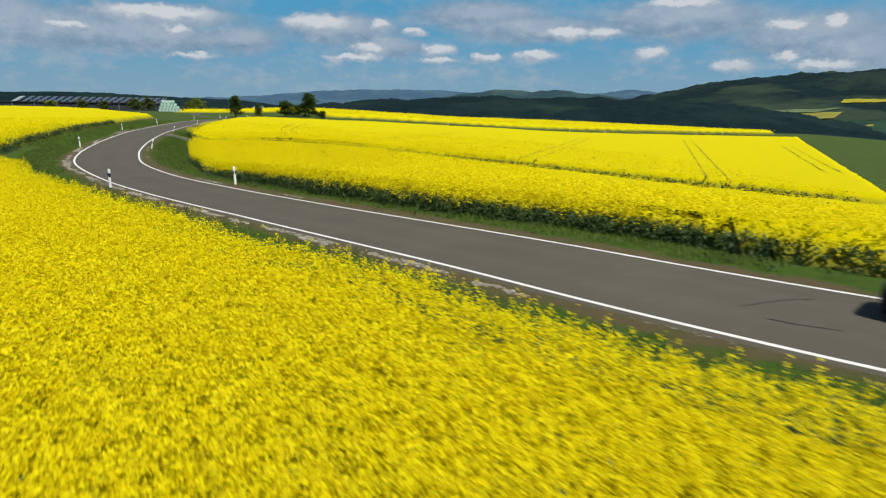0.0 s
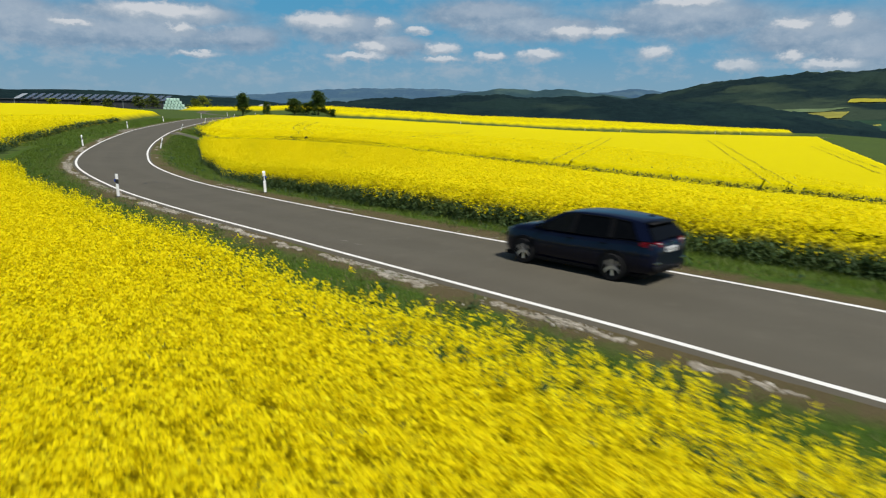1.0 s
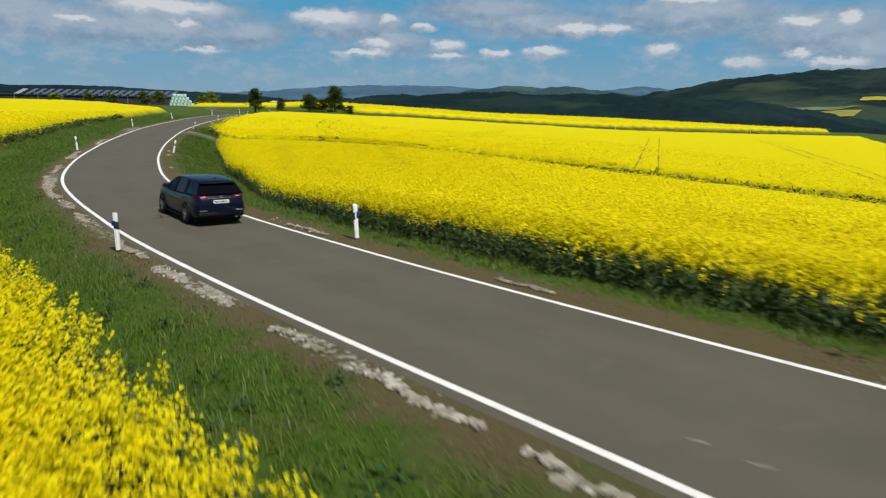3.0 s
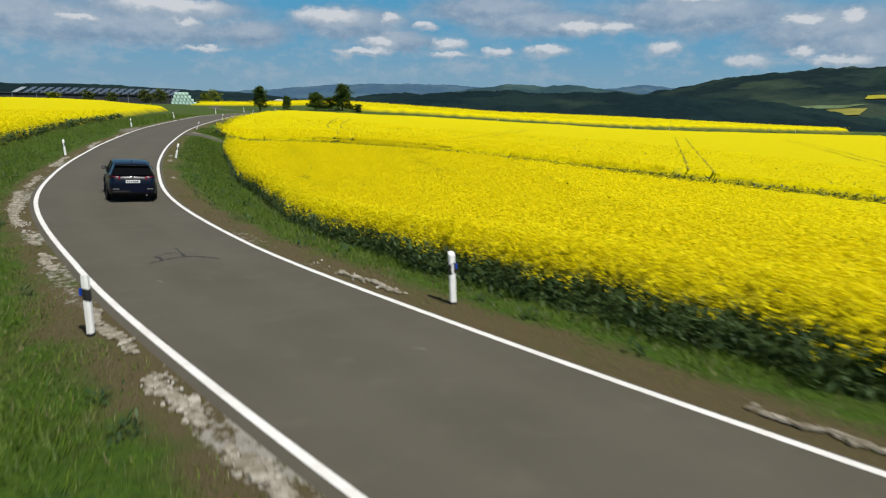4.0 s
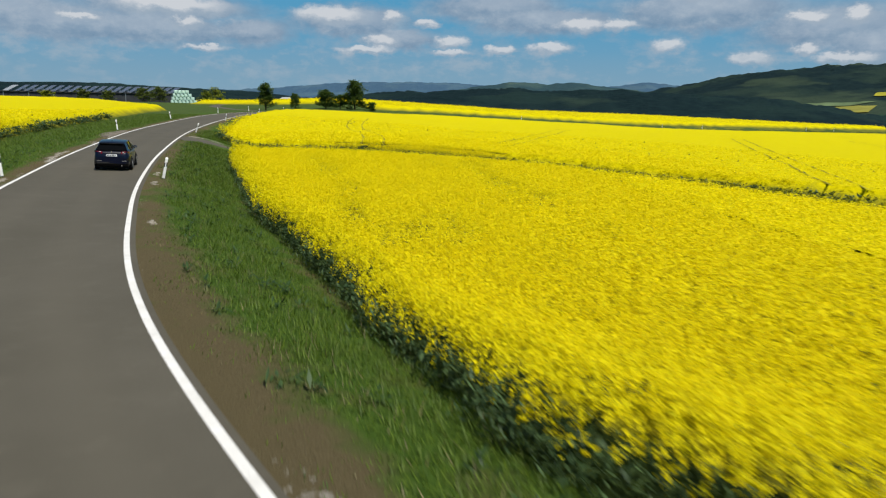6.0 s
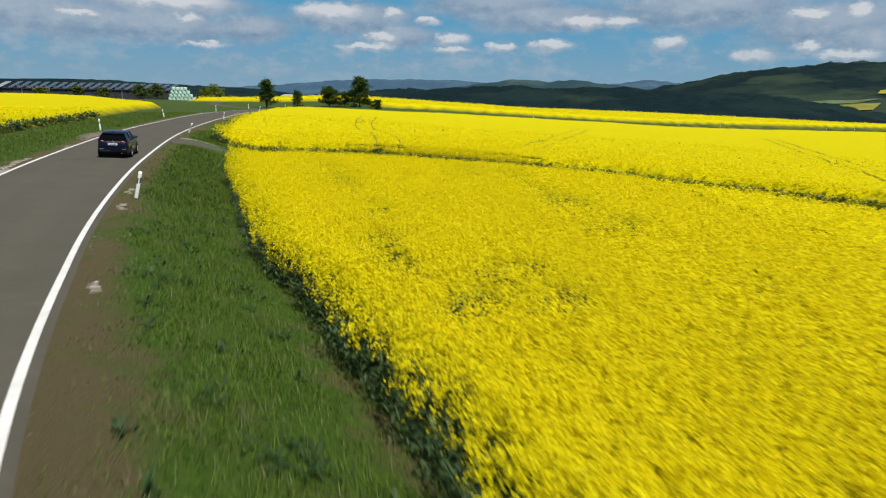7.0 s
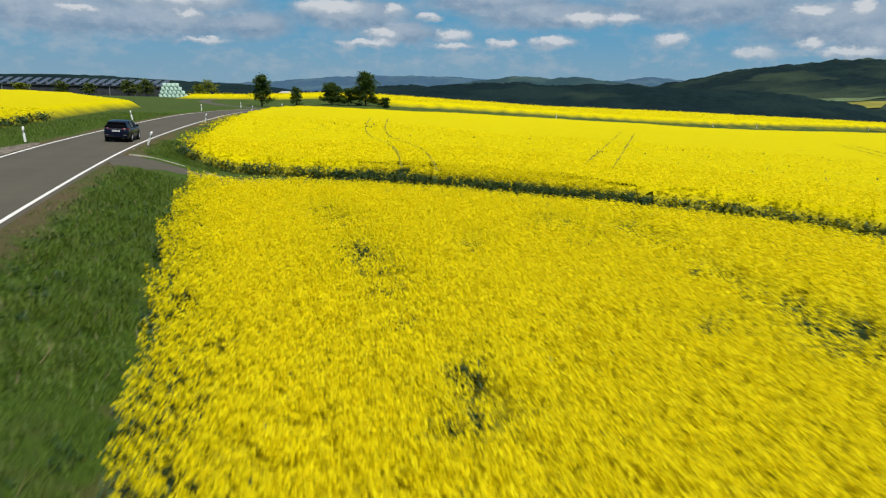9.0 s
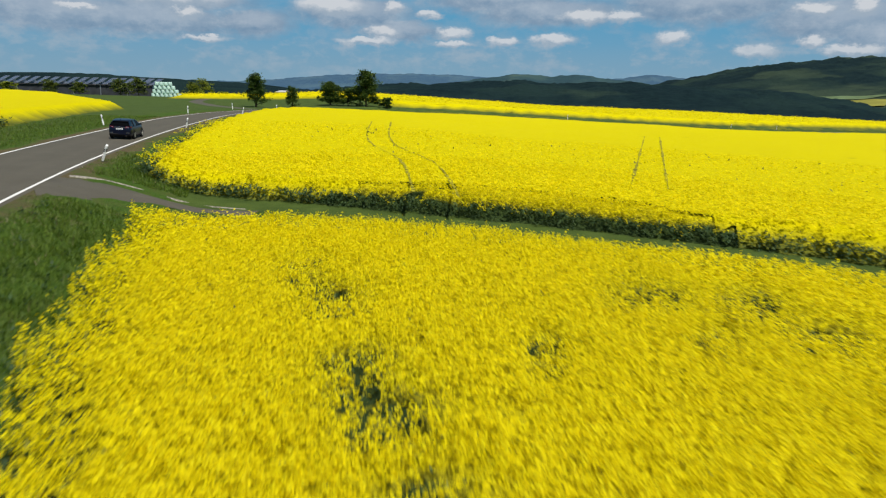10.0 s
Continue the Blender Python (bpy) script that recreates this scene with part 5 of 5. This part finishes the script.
path_strip("gravel_edge", [(-44.9, 103.4, 0), (-43.6, 104.3, 0), (-42.2, 104.9, 0)], lambda u: 0.26 * (1.1 - u) + 0.06 * math.sin(9 * u), LIME, "pale gravel edge of the apron", 0.03, "gravel")
path_strip("gravel_edge", [(-41.2, 105.2, 0), (-39.2, 105.3, 0), (-37.2, 104.9, 0)], lambda u: 0.10 + 0.08 * math.sin(11 * u), LIME, "pale gravel edge of the apron", 0.03, "gravel")
path_strip("gravel_bay", [tuple(road_point(141, -3.1)), tuple(road_point(146, -3.5)), tuple(road_point(151, -3.2))], lambda u: 0.35 + 0.5 * math.sin(3.1 * u), TRACK, "grey gravel patch beside the road", 0.03, "gravel")
path_strip("side_road", [(-64.5, 190, 0), (-70, 196, 0), (-79, 207, 0), (-90, 226, 0), (-96, 250, 0)], lambda u: 1.5, ASPHALT, "grey side road leaving the bend", 0.04, "road")


def grit_patch(s0, s1, d, width, seed):
    """Broken flat chips of limestone trodden into the verge, denser in the middle."""
    rng = np.random.default_rng(seed)
    v, f = [], []
    for k in range(int((s1 - s0) * width * 150)):
        u = rng.beta(1.3, 1.3)
        q = rng.normal(0, 0.30)
        c = road_point(s0 + (s1 - s0) * u, d + math.copysign(0.06, d) * math.sin(9 * u + seed) + q * 0.62 * width * (0.35 + 0.65 * abs(math.sin(5.3 * u + 2 * seed))), 0.004)
        r = rng.uniform(0.018, 0.06) * (1.7 if rng.uniform() < 0.12 else 1)
        m, n, a0 = int(rng.integers(4, 7)), len(v), rng.uniform(0, 6.28)
        tilt = rng.normal(0, 0.12, 2)
        for i in range(m):
            a = a0 + 2 * math.pi * i / m
            x, y = math.cos(a) * r * rng.uniform(0.6, 1.3), math.sin(a) * r * rng.uniform(0.6, 1.3)
            v += [(c[0] + x * 1.15, c[1] + y * 1.15, c[2] - 0.01), (c[0] + x, c[1] + y, c[2] + 0.012 + 0.06 * r + 0.3 * (tilt[0] * x + tilt[1] * y))]
        f += [(n + 2 * i, n + 2 * ((i + 1) % m), n + 2 * ((i + 1) % m) + 1, n + 2 * i + 1) for i in range(m)]
        f.append(tuple(n + 2 * i + 1 for i in range(m)))
    tagged(mesh_object("grit_patch", v, f, GRIT), "pale crushed limestone patch beside the edge line", "gravel", "limestone patches on the verge", "structure")


_k = Mat("crushed_limestone", 0.95, 0.1)
_k.colour(_k.mix(_k.grey(_k.noise(5, 5, 0.65), 0.35, 0.7), _k.ramp(_k.island(), (0.0, (0.15, 0.13, 0.09)), (0.4, (0.29, 0.265, 0.21)), (1.0, (0.50, 0.47, 0.40))), (0.20, 0.175, 0.125)))
_k.bump(_k.noise(70, 4), 0.4, 0.01)
GRIT = _k.m
for n_, row_ in enumerate(((46.5, 48.2, -2.95, .3), (49.2, 52.4, -2.9, .4), (54.2, 56.0, -3.05, .35), (57.0, 58.6, -2.95, .35), (59.4, 61.0, -3.0, .35), (61.6, 64.4, -2.95, .45), (65.0, 66.6, -2.9, .35), (68.2, 69.8, -2.9, .5), (70.4, 72.4, -2.9, .5), (73.4, 76.2, -2.85, .4),
                            (79.5, 81.5, -2.9, .4), (82.5, 84.2, -2.85, .3), (85.5, 93.5, -3.0, .6), (94.5, 99.0, -2.85, .3), (104, 111, -2.9, .45), (121, 126, -2.9, .5), (73.6, 76.2, 2.95, .28), (64.8, 66.6, 3.0, .25), (98.5, 99.6, 3.0, .25), (109, 110.5, 2.95, .25), (113, 114.4, 2.95, .25))):
    grit_patch(*row_, n_)


def stones():
    """Limestone lumps and slabs along the asphalt's broken edge."""
    rng = np.random.default_rng(11)
    v, f = [], []
    n = 0
    for k in range(2600):
        side = -1 if rng.uniform() < 0.78 else 1
        s = rng.uniform(34, 152)
        g = math.sin(s * 0.9) + math.sin(s * 0.37 + 1) + 0.7 * math.sin(s * 2.3)
        if side > 0:
            g = 1.7 if abs(s - 76) < 1.6 else math.sin(s * 1.7) + math.sin(s * .6) - .9
        if g < 0.75 + rng.uniform(0, 1.2):
            continue
        d = side * (2.68 + abs(rng.normal(0, 0.26)))
        c = road_point(s, d, 0.02)
        r = rng.uniform(0.010, 0.03) * (1.6 if rng.uniform() < 0.08 else 1)
        m = 6
        a0 = rng.uniform(0, 6.28)
        top, low = [], []
        for i in range(m):
            a = a0 + 2 * math.pi * i / m
            q = r * rng.uniform(0.7, 1.25)
            low.append((c[0] + math.cos(a) * q * 1.15, c[1] + math.sin(a) * q * 1.15, c[2] - 0.03))
            top.append((c[0] + math.cos(a) * q * 0.8, c[1] + math.sin(a) * q * 0.8, c[2] + r * rng.uniform(0.15, 0.4)))
        v += low + top
        f += [(n + i, n + (i + 1) % m, n + m + (i + 1) % m, n + m + i) for i in range(m)]
        f.append(tuple(n + m + i for i in range(m)))
        n += 2 * m
    k = Mat("limestone_grit", 0.92, 0.15)
    k.colour(k.ramp(k.island(), (0.0, (0.20, 0.175, 0.14)), (0.5, (0.36, 0.335, 0.28)), (1.0, (0.55, 0.53, 0.47))))
    k.bump(k.noise(60, 4), 0.4, 0.01)
    tagged(mesh_object("stones", v, f, k.m), "pale limestone grit along the asphalt edge", "gravel", kind="stuff")


stones()


# ---- grass ----
def grass():
    rng = np.random.default_rng(21)
    tris = []
    dry = []
    for side, s0, s1, d0, d1, dens in ((-1, 30, 112, 2.75, 6.6, 300), (1, 44, 158, 2.75, 7.6, 270), (-1, 112, 200, 2.8, 11.5, 60)):
        n = int((s1 - s0) * (d1 - d0) * dens)
        s, d = rng.uniform(s0, s1, n), rng.uniform(d0, d1, n)
        thin = ramp(d, 2.9, 3.8 if side < 0 else 4.3) * 0.95 + 0.06 + 0.25 * wave(s, d, 1.2, 3)
        if side > 0:
            thin = thin - 0.75 * ramp(d, 6.1, 6.8) * ramp(s, 80, 92) * (1 - ramp(s, 118, 130))
        ok = (rng.uniform(0, 1, n) < thin) & ~((side > 0) & (s > 139.8) & (s < 147.2))
        s, d = s[ok], d[ok] * side
        d = d * np.interp(s, ARC, WID)
        k = np.interp(s, ARC, np.arange(len(ARC)))
        i = k.astype(int)
        u = k - i
        j = np.minimum(i + 1, len(LINE) - 1)
        x = (LINE[i, 0] + NOR[i, 0] * d) * (1 - u) + (LINE[j, 0] + NOR[j, 0] * d) * u
        y = (LINE[i, 1] + NOR[i, 1] * d) * (1 - u) + (LINE[j, 1] + NOR[j, 1] * d) * u
        z = profile(i, d) * (1 - u) + profile(j, d) * u
        h = (0.06 + 0.09 * ramp(np.abs(d), 2.8, 4.6)) * (1 + 0.45 * wave(x, y, 0.8, 1)) * rng.uniform(0.6, 1.4, len(x))
        h = np.where(s > 112, h * 1.25, h)
        a = rng.uniform(0, 2 * np.pi, len(x))
        lean = np.stack([np.cos(a), np.sin(a)], 1) * (h * rng.uniform(0.3, 1.3, len(x)))[:, None]
        wdt = rng.uniform(0.005, 0.010, len(x)) * np.where(s > 112, 2.0, 1.15)
        b = np.stack([x, y, z - 0.02], 1)
        sd = np.stack([-np.sin(a), np.cos(a), 0 * a], 1) * wdt[:, None]
        tip = b + np.stack([lean[:, 0], lean[:, 1], h], 1)
        t = np.stack([b - sd, b + sd, tip], 1)
        far = rng.uniform(0, 1, len(t)) < 0.13 * (1 - ramp(np.abs(d), 3.2, 5.0)) + 0.02
        tris.append(t[~far])
        dry.append(t[far])
    g = thing("grass", "uneven green roadside grass with dry stalks", "grass", kind="stuff")
    soup("green_blades", np.concatenate(tris), GRASS, g)
    soup("dry_blades", np.concatenate(dry), make_leaf("dry_grass", (0.10, 0.085, 0.035), (0.22, 0.19, 0.09), 0.2), g)


grass()


def weeds():
    """Broad-leaved tufts that stand darker in the verge."""
    rng = np.random.default_rng(31)
    x, y = [], []
    for k in range(350):
        side = 1 if rng.uniform() < 0.6 else -1
        p = road_point(rng.uniform(38, 138), side * rng.uniform(3.4, 6.2))
        x.append(p[0])
        y.append(p[1])
    x, y = np.repeat(np.array(x), 12) + rng.normal(0, 0.09, 350 * 12), np.repeat(np.array(y), 12) + rng.normal(0, 0.09, 350 * 12)
    z = land(x, y)
    tri = leaves(x, y, z, z + 0.16, 0.16, 0.03, rng)
    tagged(soup("weeds", tri, make_leaf("weed_leaf", (0.015, 0.04, 0.010), (0.05, 0.10, 0.025))), "dark broad-leaved weeds in the verge", "weeds", kind="stuff")


weeds()


# ---- movement ----
CAR_S = [(0, 37.4), (1, 51.8), (2, 65.0), (2.5, 71.4), (3.25, 80.9), (4, 90.4), (5, 103.0), (6, 115.5), (7, 128.0), (8, 141.0), (9, 154.4), (10, 167.6)]
CAR_D = [(0, 1.2), (1, 1.3), (2, 1.0), (2.5, .85), (4, .88), (6, .88), (8, .88), (10, .95)]


def smooth_value(rows, t):
    ts, vs = np.array([r[0] for r in rows], float), np.array([r[1] for r in rows], float)
    g = np.gradient(vs, ts)
    i = int(np.clip(np.searchsorted(ts, t) - 1, 0, len(ts) - 2))
    h = ts[i + 1] - ts[i]
    u = (t - ts[i]) / h
    return (2 * u ** 3 - 3 * u ** 2 + 1) * vs[i] + (u ** 3 - 2 * u ** 2 + u) * h * g[i] + (3 * u ** 2 - 2 * u ** 3) * vs[i + 1] + (u ** 3 - u ** 2) * h * g[i + 1]


def car_pose(t):
    s, d = smooth_value(CAR_S, t), smooth_value(CAR_D, t)
    a, b = Vector(road_point(s, d, 0.013)), Vector(road_point(s + 2.49, d, 0.013))
    l, r = Vector(road_point(s + 1.2, d - 0.8)), Vector(road_point(s + 1.2, d + 0.8))
    fwd = (b - a).normalized()
    right = (r - l).normalized()
    up = right.cross(fwd).normalized()
    right = fwd.cross(up)
    m = Matrix((right, fwd, up)).transposed().to_4x4()
    m.translation = a
    return m


def motions():
    walk(car, [(k / 5, car_pose(k / 5)) for k in range(51)])
    for w in wheels:
        at = Vector(w.matrix_basis.translation)
        rows = []
        for k in range(301):
            turn = (smooth_value(CAR_S, k / 30) - 37.4) / (WHEEL_R * 0.97)
            rows.append((k / 30, Matrix.Translation(at) @ Matrix.Rotation(-turn, 4, "X")))
        walk(w, rows)


motions()
